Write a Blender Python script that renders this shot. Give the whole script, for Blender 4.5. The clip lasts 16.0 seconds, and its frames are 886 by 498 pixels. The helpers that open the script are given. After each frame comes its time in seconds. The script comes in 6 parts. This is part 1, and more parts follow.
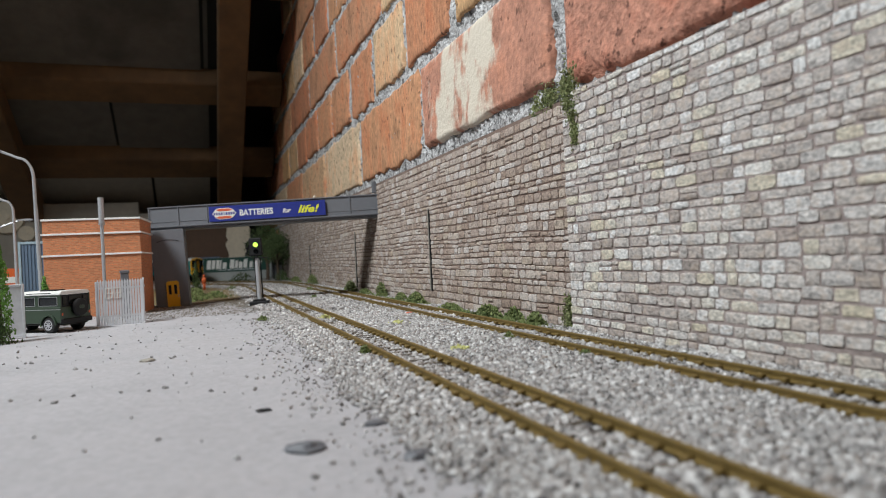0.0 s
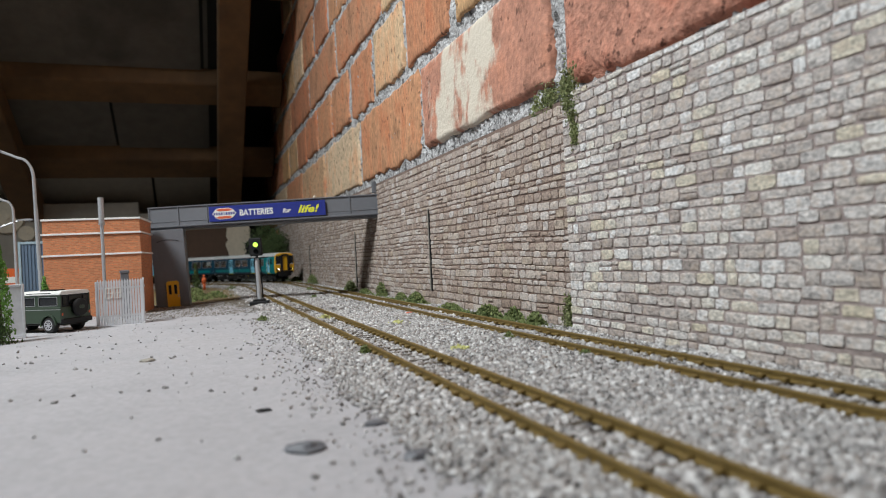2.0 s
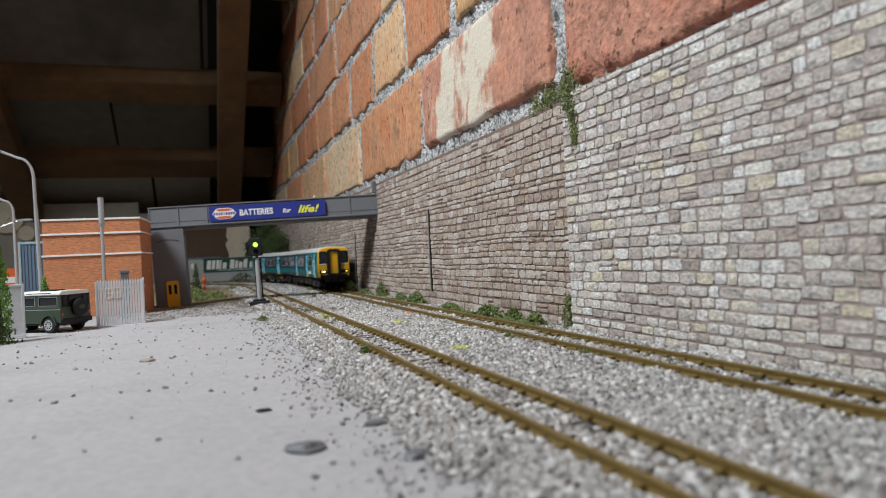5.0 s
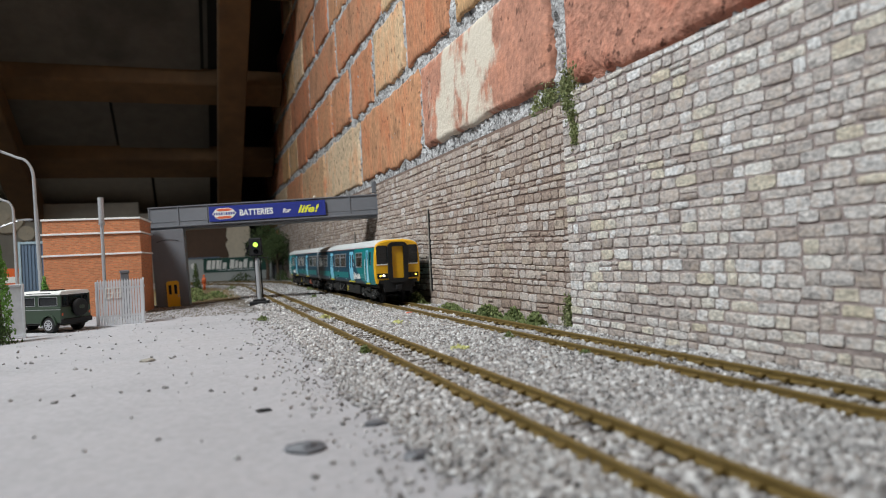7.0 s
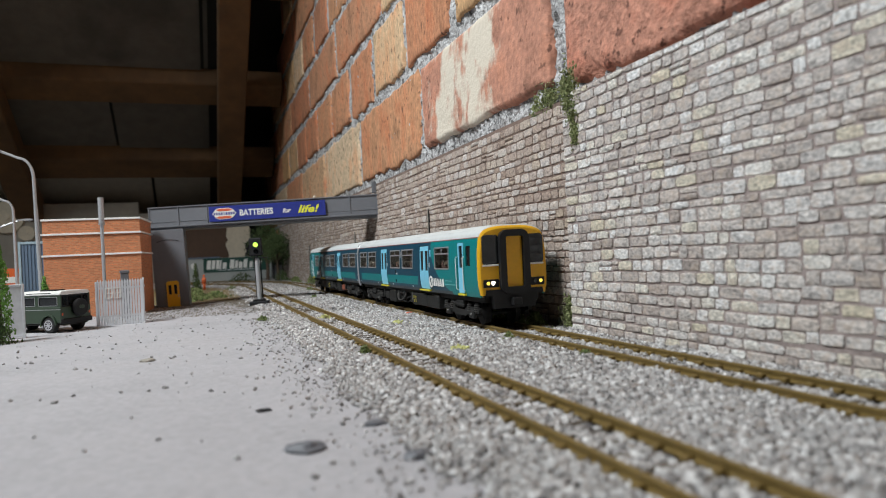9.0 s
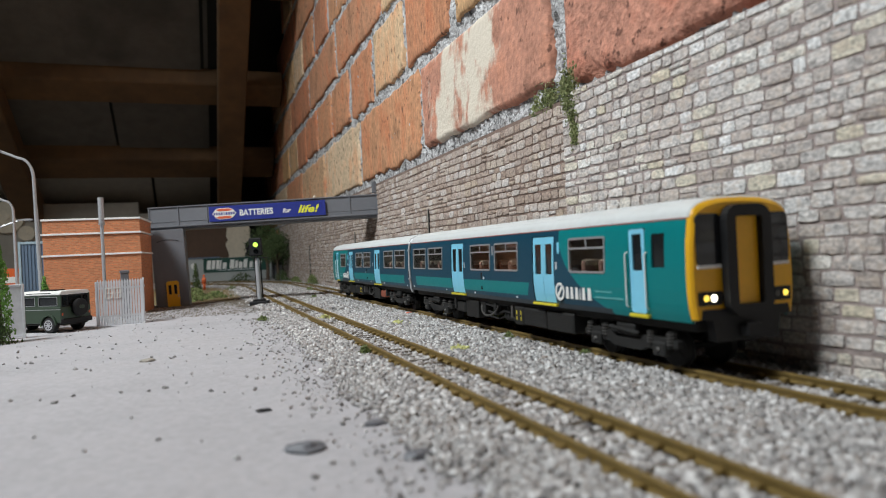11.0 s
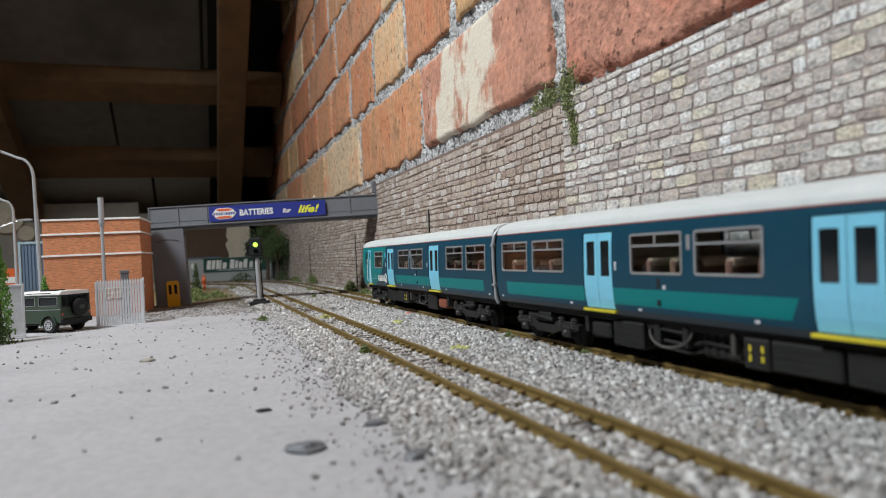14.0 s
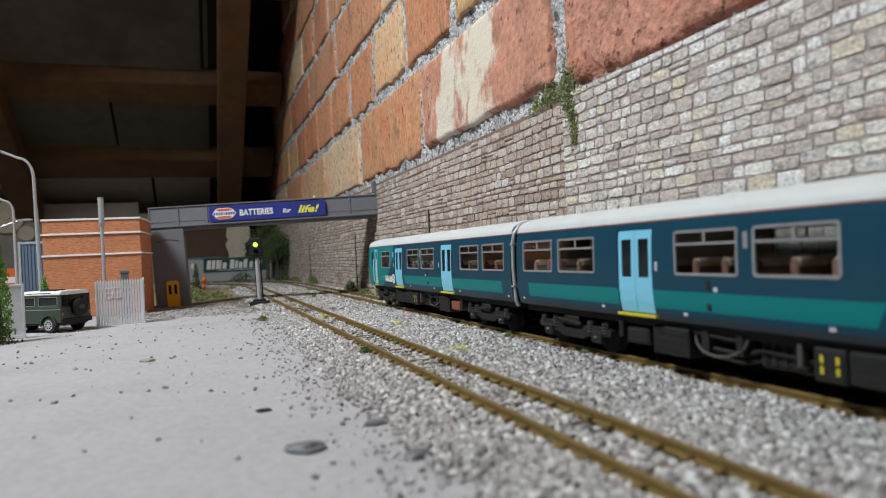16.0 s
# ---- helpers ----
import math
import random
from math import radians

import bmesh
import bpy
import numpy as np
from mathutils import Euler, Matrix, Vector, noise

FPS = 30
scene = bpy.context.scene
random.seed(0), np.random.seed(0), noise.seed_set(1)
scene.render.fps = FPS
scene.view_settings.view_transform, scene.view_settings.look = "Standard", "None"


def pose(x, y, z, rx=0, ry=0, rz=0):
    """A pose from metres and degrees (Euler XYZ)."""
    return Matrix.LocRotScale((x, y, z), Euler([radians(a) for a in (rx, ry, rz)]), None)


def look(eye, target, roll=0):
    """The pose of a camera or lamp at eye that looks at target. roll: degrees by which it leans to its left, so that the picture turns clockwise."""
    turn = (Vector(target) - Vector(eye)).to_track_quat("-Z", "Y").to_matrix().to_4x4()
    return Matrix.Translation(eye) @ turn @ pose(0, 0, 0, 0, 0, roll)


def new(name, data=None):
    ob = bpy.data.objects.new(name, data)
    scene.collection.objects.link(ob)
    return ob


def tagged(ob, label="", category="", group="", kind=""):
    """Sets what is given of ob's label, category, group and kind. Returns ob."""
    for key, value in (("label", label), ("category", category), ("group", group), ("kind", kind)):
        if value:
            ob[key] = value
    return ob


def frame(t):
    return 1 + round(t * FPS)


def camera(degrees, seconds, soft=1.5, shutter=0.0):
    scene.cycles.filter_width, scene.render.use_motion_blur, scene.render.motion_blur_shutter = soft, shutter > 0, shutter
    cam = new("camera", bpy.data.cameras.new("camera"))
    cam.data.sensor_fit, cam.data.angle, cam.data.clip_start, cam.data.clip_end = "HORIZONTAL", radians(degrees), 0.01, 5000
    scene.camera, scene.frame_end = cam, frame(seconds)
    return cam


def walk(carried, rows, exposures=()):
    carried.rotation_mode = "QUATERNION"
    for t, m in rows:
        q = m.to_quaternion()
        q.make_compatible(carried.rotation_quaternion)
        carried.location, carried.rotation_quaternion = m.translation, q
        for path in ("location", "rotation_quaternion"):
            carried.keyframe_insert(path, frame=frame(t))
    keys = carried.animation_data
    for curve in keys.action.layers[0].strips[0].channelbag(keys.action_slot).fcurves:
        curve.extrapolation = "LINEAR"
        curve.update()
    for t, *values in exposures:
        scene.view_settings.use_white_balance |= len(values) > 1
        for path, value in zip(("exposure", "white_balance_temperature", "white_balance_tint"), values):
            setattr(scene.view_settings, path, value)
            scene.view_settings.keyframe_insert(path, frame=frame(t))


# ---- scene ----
cam = camera(66.7, 16.0, soft=1.0)
cam.data.dof.use_dof = True
cam.data.dof.focus_distance = 0.42
cam.data.dof.aperture_fstop = 17.0

YAW, PITCH, ROLL = radians(19.93), radians(0.25), -2.73
EYE = Vector((-0.14424, 0.0, 0.03808))
AHEAD = Vector((math.sin(YAW) * math.cos(PITCH), math.cos(YAW) * math.cos(PITCH), math.sin(PITCH)))
VIEW = look(EYE, EYE + AHEAD, ROLL)
walk(cam, [(0.0, VIEW), (16.0, VIEW)], exposures=[(0.0, 0.0), (16.0, 0.0)])

# ---- world and lamps: a closed loft lit by one ceiling fitting ----
world = bpy.data.worlds.new("world")
world.use_nodes = True
world.node_tree.nodes["Background"].inputs[0].default_value = (0.9, 0.95, 1.0, 1)
world.node_tree.nodes["Background"].inputs[1].default_value = 0.01
scene.world = world


def ceiling_lamp(name, eye, target, watts, w, h, colour, spread):
    data = bpy.data.lights.new(name, "AREA")
    data.shape, data.size, data.size_y, data.energy, data.color = "RECTANGLE", w, h, watts, colour
    data.spread = radians(spread)
    ob = new(name, data)
    ob.matrix_world = look(eye, target)
    return ob


ceiling_lamp("loft_lamp", (-0.78, 0.25, 0.98), (-0.05, 0.57, 0.03), 9.8, 0.42, 0.28, (0.93, 0.985, 1.0), 120)

# ---- materials ----


def mat(name, base, rough=0.6, metal=0.0, vary=0.25, scale=200.0, scale2=25.0, bump=0.15, tint=None, tint_amount=0.4,
        per="none", hue=(), emit=0.0, spec=0.5, bump_scale=None, depth=0.0003, grain=None, pits=None):
    """Noise at two scales over a base colour; tint: a second colour in patches; per: 'object' or 'island' variation over hue colours."""
    m = bpy.data.materials.new(name)
    m.use_nodes = True
    nt = m.node_tree
    N, K = nt.nodes, nt.links
    b = N["Principled BSDF"]
    co = N.new("ShaderNodeTexCoord")
    vec = co.outputs["Object"]
    rnd = None
    if per == "object":
        info = N.new("ShaderNodeObjectInfo")
        rnd = info.outputs["Random"]
        add = N.new("ShaderNodeVectorMath")
        add.operation = "ADD"
        K.new(vec, add.inputs[0])
        K.new(rnd, add.inputs[1])
        vec = add.outputs[0]
    elif per == "island":
        rnd = N.new("ShaderNodeNewGeometry").outputs["Random Per Island"]
    if grain:
        st = N.new("ShaderNodeVectorMath")
        st.operation = "MULTIPLY"
        st.inputs[1].default_value = grain
        K.new(vec, st.inputs[0])
        vec = st.outputs[0]
    n1 = N.new("ShaderNodeTexNoise")
    n1.inputs["Scale"].default_value, n1.inputs["Detail"].default_value = scale, 5
    n2 = N.new("ShaderNodeTexNoise")
    n2.inputs["Scale"].default_value, n2.inputs["Detail"].default_value = scale2, 4
    K.new(vec, n1.inputs["Vector"])
    K.new(vec, n2.inputs["Vector"])
    base = (*base, 1)
    if rnd is not None and hue:
        ramp = N.new("ShaderNodeValToRGB")
        ramp.color_ramp.interpolation = "LINEAR"
        els = ramp.color_ramp.elements
        while len(els) < len(hue):
            els.new(0.5)
        for i, c in enumerate(hue):
            els[i].position = i / (len(hue) - 1)
            els[i].color = (*c, 1)
        K.new(rnd, ramp.inputs["Fac"])
        col = ramp.outputs["Color"]
    else:
        rgb = N.new("ShaderNodeRGB")
        rgb.outputs[0].default_value = base
        col = rgb.outputs[0]
    if tint:
        r2 = N.new("ShaderNodeMapRange")
        r2.inputs[1].default_value, r2.inputs[2].default_value = 0.5, 0.64
        r2.inputs[3].default_value, r2.inputs[4].default_value = 0.0, tint_amount
        K.new(n2.outputs["Fac"], r2.inputs[0])
        mx = N.new("ShaderNodeMix")
        mx.data_type = "RGBA"
        K.new(r2.outputs[0], mx.inputs["Factor"])
        K.new(col, mx.inputs["A"])
        mx.inputs["B"].default_value = (*tint, 1)
        col = mx.outputs["Result"]
    if pits:
        n4 = N.new("ShaderNodeTexNoise")
        n4.inputs["Scale"].default_value, n4.inputs["Detail"].default_value = pits[0], 3
        K.new(vec, n4.inputs["Vector"])
        r4 = N.new("ShaderNodeMapRange")
        r4.inputs[1].default_value, r4.inputs[2].default_value = pits[1], pits[1] + 0.05
        r4.inputs[3].default_value, r4.inputs[4].default_value = 0.0, pits[2]
        K.new(n4.outputs["Fac"], r4.inputs[0])
        m4 = N.new("ShaderNodeMix")
        m4.data_type = "RGBA"
        K.new(r4.outputs[0], m4.inputs["Factor"])
        K.new(col, m4.inputs["A"])
        m4.inputs["B"].default_value = (*pits[3], 1)
        col = m4.outputs["Result"]
    mr = N.new("ShaderNodeMapRange")
    mr.inputs[1].default_value, mr.inputs[2].default_value = 0.25, 0.75
    mr.inputs[3].default_value, mr.inputs[4].default_value = 1 - vary, 1 + vary
    ad = N.new("ShaderNodeMath")
    ad.operation = "ADD"
    half = N.new("ShaderNodeMath")
    half.operation = "MULTIPLY"
    half.inputs[1].default_value = 0.5
    K.new(n1.outputs["Fac"], ad.inputs[0])
    K.new(n2.outputs["Fac"], ad.inputs[1])
    K.new(ad.outputs[0], half.inputs[0])
    K.new(half.outputs[0], mr.inputs[0])
    mul = N.new("ShaderNodeVectorMath")
    mul.operation = "SCALE"
    K.new(col, mul.inputs[0])
    K.new(mr.outputs[0], mul.inputs["Scale"])
    K.new(mul.outputs[0], b.inputs["Base Color"])
    rr = N.new("ShaderNodeMapRange")
    rr.inputs[3].default_value, rr.inputs[4].default_value = max(0.03, rough - 0.12), min(1, rough + 0.12)
    K.new(n1.outputs["Fac"], rr.inputs[0])
    K.new(rr.outputs[0], b.inputs["Roughness"])
    b.inputs["Metallic"].default_value = metal
    b.inputs["Specular IOR Level"].default_value = spec
    if bump:
        bp = N.new("ShaderNodeBump")
        bp.inputs["Strength"].default_value, bp.inputs["Distance"].default_value = bump, depth
        if bump_scale:
            n3 = N.new("ShaderNodeTexNoise")
            n3.inputs["Scale"].default_value, n3.inputs["Detail"].default_value = bump_scale, 6
            K.new(vec, n3.inputs["Vector"])
            K.new(n3.outputs["Fac"], bp.inputs["Height"])
        else:
            K.new(n1.outputs["Fac"], bp.inputs["Height"])
        K.new(bp.outputs[0], b.inputs["Normal"])
    if emit:
        K.new(mul.outputs[0], b.inputs["Emission Color"])
        b.inputs["Emission Strength"].default_value = emit
    return m


def glass(name, tint=(0.9, 0.95, 0.95), rough=0.03):
    m = bpy.data.materials.new(name)
    m.use_nodes = True
    b = m.node_tree.nodes["Principled BSDF"]
    b.inputs["Base Color"].default_value = (*tint, 1)
    b.inputs["Transmission Weight"].default_value = 1.0
    b.inputs["Roughness"].default_value = rough
    b.inputs["IOR"].default_value = 1.3
    return m


def brick_print(name):
    """Printed brick card: courses far too small to be pieces."""
    m = mat(name, (0.55, 0.19, 0.08), 0.8, scale=900, scale2=40, vary=0.3, bump=0)
    nt = m.node_tree
    N, K = nt.nodes, nt.links
    b = N["Principled BSDF"]
    old = b.inputs["Base Color"].links[0].from_socket
    co = N.new("ShaderNodeTexCoord")
    sep, com = N.new("ShaderNodeSeparateXYZ"), N.new("ShaderNodeCombineXYZ")
    K.new(co.outputs["Object"], sep.inputs[0])
    s = N.new("ShaderNodeMath")
    s.operation = "ADD"
    K.new(sep.outputs[0], s.inputs[0])
    K.new(sep.outputs[1], s.inputs[1])
    K.new(s.outputs[0], com.inputs[0])
    K.new(sep.outputs[2], com.inputs[1])
    br = N.new("ShaderNodeTexBrick")
    br.inputs["Scale"].default_value = 1.0
    br.inputs["Brick Width"].default_value, br.inputs["Row Height"].default_value = 0.0034, 0.00135
    br.inputs["Mortar Size"].default_value = 0.00026
    br.inputs["Color1"].default_value, br.inputs["Color2"].default_value = (0.72, 0.68, 0.66, 1), (1.22, 1.15, 1.08, 1)
    br.inputs["Mortar"].default_value = (0.88, 1.2, 1.45, 1)
    K.new(com.outputs[0], br.inputs["Vector"])
    mx = N.new("ShaderNodeVectorMath")
    mx.operation = "MULTIPLY"
    K.new(old, mx.inputs[0])
    K.new(br.outputs["Color"], mx.inputs[1])
    K.new(mx.outputs[0], b.inputs["Base Color"])
    bp = N.new("ShaderNodeBump")
    bp.inputs["Strength"].default_value, bp.inputs["Distance"].default_value = 0.5, 0.0002
    bp.invert = True
    K.new(br.outputs["Fac"], bp.inputs["Height"])
    K.new(bp.outputs[0], b.inputs["Normal"])
    return m


def livery(name):
    """Railcar side paint: dark blue with a turquoise cab end and waist stripe; x is along the car, 0.1295 at the cab."""
    m = mat(name, (0.007, 0.053, 0.09), 0.42, spec=0.3, scale=700, scale2=30, vary=0.12, bump=0.03)
    nt = m.node_tree
    N, K = nt.nodes, nt.links
    b = N["Principled BSDF"]
    old = b.inputs["Base Color"].links[0].from_socket
    sep = N.new("ShaderNodeSeparateXYZ")
    K.new(N.new("ShaderNodeTexCoord").outputs["Object"], sep.inputs[0])

    def op(kind, a, c):
        n = N.new("ShaderNodeMath")
        n.operation = kind
        for i, v in enumerate((a, c)):
            if isinstance(v, float):
                n.inputs[i].default_value = v
            else:
                K.new(v, n.inputs[i])
        return n.outputs[0]
    x, z = sep.outputs[0], sep.outputs[2]
    # cab end: behind a curve that sweeps forward towards the sill
    low = op("MAXIMUM", op("MULTIPLY", op("SUBTRACT", 0.0445, z), 1 / 0.0295), 0.0)
    edge = op("ADD", op("MULTIPLY", op("POWER", low, 2.4), 0.034), 0.0575)
    cab = op("GREATER_THAN", x, edge)
    stripe = op("MULTIPLY", op("GREATER_THAN", z, 0.0186), op("LESS_THAN", z, 0.0239))
    ahead = op("LESS_THAN", op("ADD", x, op("MULTIPLY", z, -0.5)), 0.0212)
    behind = op("GREATER_THAN", x, -0.1195)
    stripe = op("MULTIPLY", stripe, op("MULTIPLY", ahead, behind))
    teal = op("MAXIMUM", cab, stripe)
    mx = N.new("ShaderNodeMix")
    mx.data_type = "RGBA"
    K.new(teal, mx.inputs["Factor"])
    K.new(old, mx.inputs["A"])
    mx.inputs["B"].default_value = (0.0, 0.19, 0.20, 1)
    sill = op("LESS_THAN", z, 0.0168)
    dark = op("MULTIPLY", sill, op("LESS_THAN", x, 0.09))
    mx2 = N.new("ShaderNodeMix")
    mx2.data_type = "RGBA"
    K.new(dark, mx2.inputs["Factor"])
    K.new(mx.outputs["Result"], mx2.inputs["A"])
    mx2.inputs["B"].default_value = (0.03, 0.04, 0.05, 1)
    K.new(mx2.outputs["Result"], b.inputs["Base Color"])
    b.inputs["Coat Weight"].default_value = 0.04
    return m


STONE_HUES = ((0.502, 0.449, 0.415), (0.656, 0.627, 0.608), (0.425, 0.362, 0.333), (0.724, 0.709, 0.700), (0.608, 0.550, 0.434), (0.762, 0.758, 0.758), (0.376, 0.323, 0.294), (0.656, 0.618, 0.593), (0.540, 0.478, 0.439))
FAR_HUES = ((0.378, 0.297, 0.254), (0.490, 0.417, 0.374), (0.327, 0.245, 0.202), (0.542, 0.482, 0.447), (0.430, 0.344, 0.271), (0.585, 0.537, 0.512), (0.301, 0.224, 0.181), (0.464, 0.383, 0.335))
STONE_LOOK = dict(rough=0.9, scale=900, scale2=420, vary=0.85, bump=0.7, bump_scale=900, depth=0.0004, tint=(0.29, 0.225, 0.175), tint_amount=0.55, grain=(1.0, 0.75, 1.15))
M_STONE = mat("weathered_stone", (0.5, 0.46, 0.44), per="object", hue=STONE_HUES, **STONE_LOOK)
M_STONE_ROWS = mat("weathered_stone_near_rows", (0.5, 0.46, 0.44), per="island", hue=STONE_HUES, **STONE_LOOK)
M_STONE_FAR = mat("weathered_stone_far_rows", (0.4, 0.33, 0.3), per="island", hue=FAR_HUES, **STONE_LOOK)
M_JOINT = mat("stone_joint", (0.33, 0.27, 0.255), 0.95, scale=500, scale2=60, vary=0.5, bump=0.4)
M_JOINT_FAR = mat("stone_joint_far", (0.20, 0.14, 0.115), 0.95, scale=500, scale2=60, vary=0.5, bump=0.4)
BRICK_HUES = ((0.50, 0.215, 0.115), (0.60, 0.31, 0.165), (0.44, 0.175, 0.095), (0.63, 0.40, 0.235), (0.53, 0.245, 0.13))
BRICK_LOOK = dict(rough=0.88, scale=260, scale2=28, vary=0.72, bump=0.7, per="object", bump_scale=420, depth=0.0013, grain=(1.0, 1.3, 0.75))
M_BRICK = mat("old_clay_brick", (0.46, 0.17, 0.09), hue=BRICK_HUES, tint=(0.40, 0.125, 0.055), tint_amount=0.65, pits=(150, 0.63, 0.85, (0.10, 0.05, 0.035)), **BRICK_LOOK)
M_BRICK_TAN = mat("tan_clay_brick", (0.55, 0.38, 0.2), hue=((0.66, 0.47, 0.29), (0.55, 0.32, 0.15), (0.70, 0.53, 0.36)), tint=(0.50, 0.23, 0.11), tint_amount=0.6, pits=(150, 0.62, 0.85, (0.14, 0.08, 0.05)), **BRICK_LOOK)
M_BRICK_RAW = mat("broken_red_brick", (0.53, 0.25, 0.175), 0.9, scale=260, scale2=30, vary=0.7, bump=0.9, tint=(0.36, 0.115, 0.07), tint_amount=0.65, bump_scale=330, depth=0.002, pits=(140, 0.62, 0.85, (0.12, 0.05, 0.035)))
M_MORTAR = mat("coarse_grey_mortar", (0.49, 0.485, 0.49), 0.97, scale=520, scale2=70, vary=0.95, bump=1.0, bump_scale=300, depth=0.004, pits=(210, 0.57, 0.85, (0.10, 0.095, 0.09)))
M_YARD = mat("grey_yard_paint", (0.425, 0.415, 0.435), 0.9, scale=520, scale2=17, vary=0.26, bump=0.35, tint=(0.36, 0.345, 0.355), tint_amount=0.5, bump_scale=700, depth=0.0003)
M_BED = mat("gravel_bed", (0.34, 0.33, 0.325), 0.95, scale=700, scale2=50, vary=0.5, bump=0.9, bump_scale=700, depth=0.0008)
M_GRAVEL = mat("granite_gravel", (0.5, 0.5, 0.48), 0.9, scale=500, scale2=30, vary=0.22, bump=0.2, per="island",
               hue=((0.34, 0.325, 0.32), (0.47, 0.455, 0.45), (0.19, 0.18, 0.178), (0.66, 0.645, 0.64), (0.36, 0.335, 0.32), (0.13, 0.12, 0.12), (0.52, 0.50, 0.495), (0.29, 0.25, 0.225), (0.42, 0.405, 0.40), (0.80, 0.79, 0.785), (0.33, 0.315, 0.31)))
M_EARTH = mat("brown_scatter", (0.22, 0.17, 0.09), 0.95, scale=500, scale2=40, vary=0.5, bump=0.6, tint=(0.30, 0.20, 0.06), tint_amount=0.6)
M_RAIL = mat("rusty_painted_rail", (0.20, 0.135, 0.042), 0.55, metal=0.2, scale=300, scale2=40, vary=0.25, bump=0.2)
M_SLEEPER = mat("sleeper_plastic", (0.07, 0.055, 0.04), 0.8, scale=400, scale2=50, vary=0.4, bump=0.3, per="object", hue=((0.05, 0.04, 0.03), (0.11, 0.085, 0.06), (0.07, 0.055, 0.04)))
M_GREYPL = mat("grey_plastic", (0.15, 0.155, 0.172), 0.55, scale=300, scale2=30, vary=0.12, bump=0.05)
M_SILVER = mat("silver_paint", (0.50, 0.51, 0.53), 0.4, metal=0.4, scale=500, scale2=60, vary=0.12, bump=0.05)
M_PALE = mat("galvanised_grey", (0.60, 0.61, 0.64), 0.55, metal=0.1, scale=400, scale2=60, vary=0.15, bump=0.05)
M_BLACK = mat("black_plastic", (0.014, 0.014, 0.015), 0.55, scale=400, scale2=50, vary=0.4, bump=0.1, spec=0.3)
M_SOOT = mat("dark_underframe", (0.017, 0.0165, 0.016), 0.68, scale=500, scale2=80, vary=0.5, bump=0.2, spec=0.35)
M_BUILD = brick_print("orange_brick_card")
M_WHITE = mat("white_paint", (0.78, 0.77, 0.74), 0.55, scale=400, scale2=60, vary=0.08, bump=0.05)
M_BLUE = mat("advert_blue", (0.018, 0.03, 0.23), 0.45, scale=300, scale2=30, vary=0.1, bump=0.0)
M_YELLOW = mat("warning_yellow", (0.80, 0.42, 0.012), 0.42, scale=400, scale2=50, vary=0.1, bump=0.03)
M_LEMON = mat("lemon_yellow", (0.75, 0.75, 0.05), 0.5, vary=0.05, bump=0.0)
M_REDP = mat("orange_red_paint", (0.65, 0.12, 0.05), 0.5, vary=0.1, bump=0.0)
M_LIVERY = livery("railcar_livery")
M_ROOF = mat("railcar_roof_grey", (0.64, 0.665, 0.665), 0.5, scale=300, scale2=35, vary=0.1, bump=0.04)
M_SKY = mat("pale_blue_door_paint", (0.22, 0.60, 0.80), 0.35, scale=500, scale2=60, vary=0.08, bump=0.02)
M_FRAME = mat("window_frame_grey", (0.42, 0.42, 0.43), 0.4, metal=0.5, vary=0.1, bump=0.0)
M_PANE = glass("railcar_glazing", (0.75, 0.78, 0.78))
M_DARKGLASS = mat("dark_glazing", (0.012, 0.014, 0.016), 0.08, vary=0.1, bump=0.0, spec=0.6)
M_SEAT = mat("seat_moquette", (0.15, 0.075, 0.055), 0.9, scale=700, scale2=90, vary=0.3, bump=0.2)
M_CABIN = mat("cabin_lining", (0.48, 0.39, 0.30), 0.7, scale=300, scale2=40, vary=0.15, bump=0.0)
M_STEP = mat("step_yellow", (0.66, 0.54, 0.03), 0.5, vary=0.15, bump=0.0)
M_GREASE = mat("dull_steel", (0.11, 0.105, 0.10), 0.5, metal=0.5, vary=0.2, bump=0.0)
M_REDLINE = mat("cantrail_red", (0.36, 0.12, 0.10), 0.5, vary=0.1, bump=0.0)
M_HEAD = mat("headlamp_glow", (1.0, 0.93, 0.75), 0.3, vary=0.0, bump=0.0, emit=5.0)
M_MARK = mat("marker_glow", (1.0, 0.72, 0.1), 0.3, vary=0.0, bump=0.0, emit=1.5)
M_SIGNAL = mat("green_aspect", (0.50, 1.0, 0.10), 0.3, vary=0.0, bump=0.0, emit=1.7)
M_RUSTBOX = mat("rust_red_box", (0.25, 0.07, 0.04), 0.7, vary=0.2, bump=0.1)
M_CARGREEN = mat("olive_green_paint", (0.04, 0.062, 0.04), 0.35, scale=400, scale2=50, vary=0.1, bump=0.02)
M_TYRE = mat("tyre_rubber", (0.018, 0.018, 0.018), 0.8, vary=0.2, bump=0.1)
M_CHROME = mat("alloy_rim", (0.75, 0.76, 0.78), 0.25, metal=0.9, vary=0.1, bump=0.0)
M_LEAF = mat("scatter_foliage", (0.09, 0.13, 0.04), 0.9, scale=400, scale2=60, vary=0.35, bump=0.0, per="island", hue=((0.07, 0.11, 0.03), (0.16, 0.20, 0.07), (0.26, 0.30, 0.12), (0.10, 0.13, 0.04)))
M_LEAF_BRIGHT = mat("conifer_foliage", (0.12, 0.26, 0.05), 0.85, vary=0.3, bump=0.0, per="island", hue=((0.08, 0.20, 0.03), (0.18, 0.36, 0.07), (0.12, 0.26, 0.04)))
M_LEAF_DARK = mat("dark_foliage", (0.04, 0.07, 0.025), 0.9, vary=0.3, bump=0.0, per="island", hue=((0.035, 0.06, 0.02), (0.09, 0.13, 0.045), (0.055, 0.09, 0.03)))
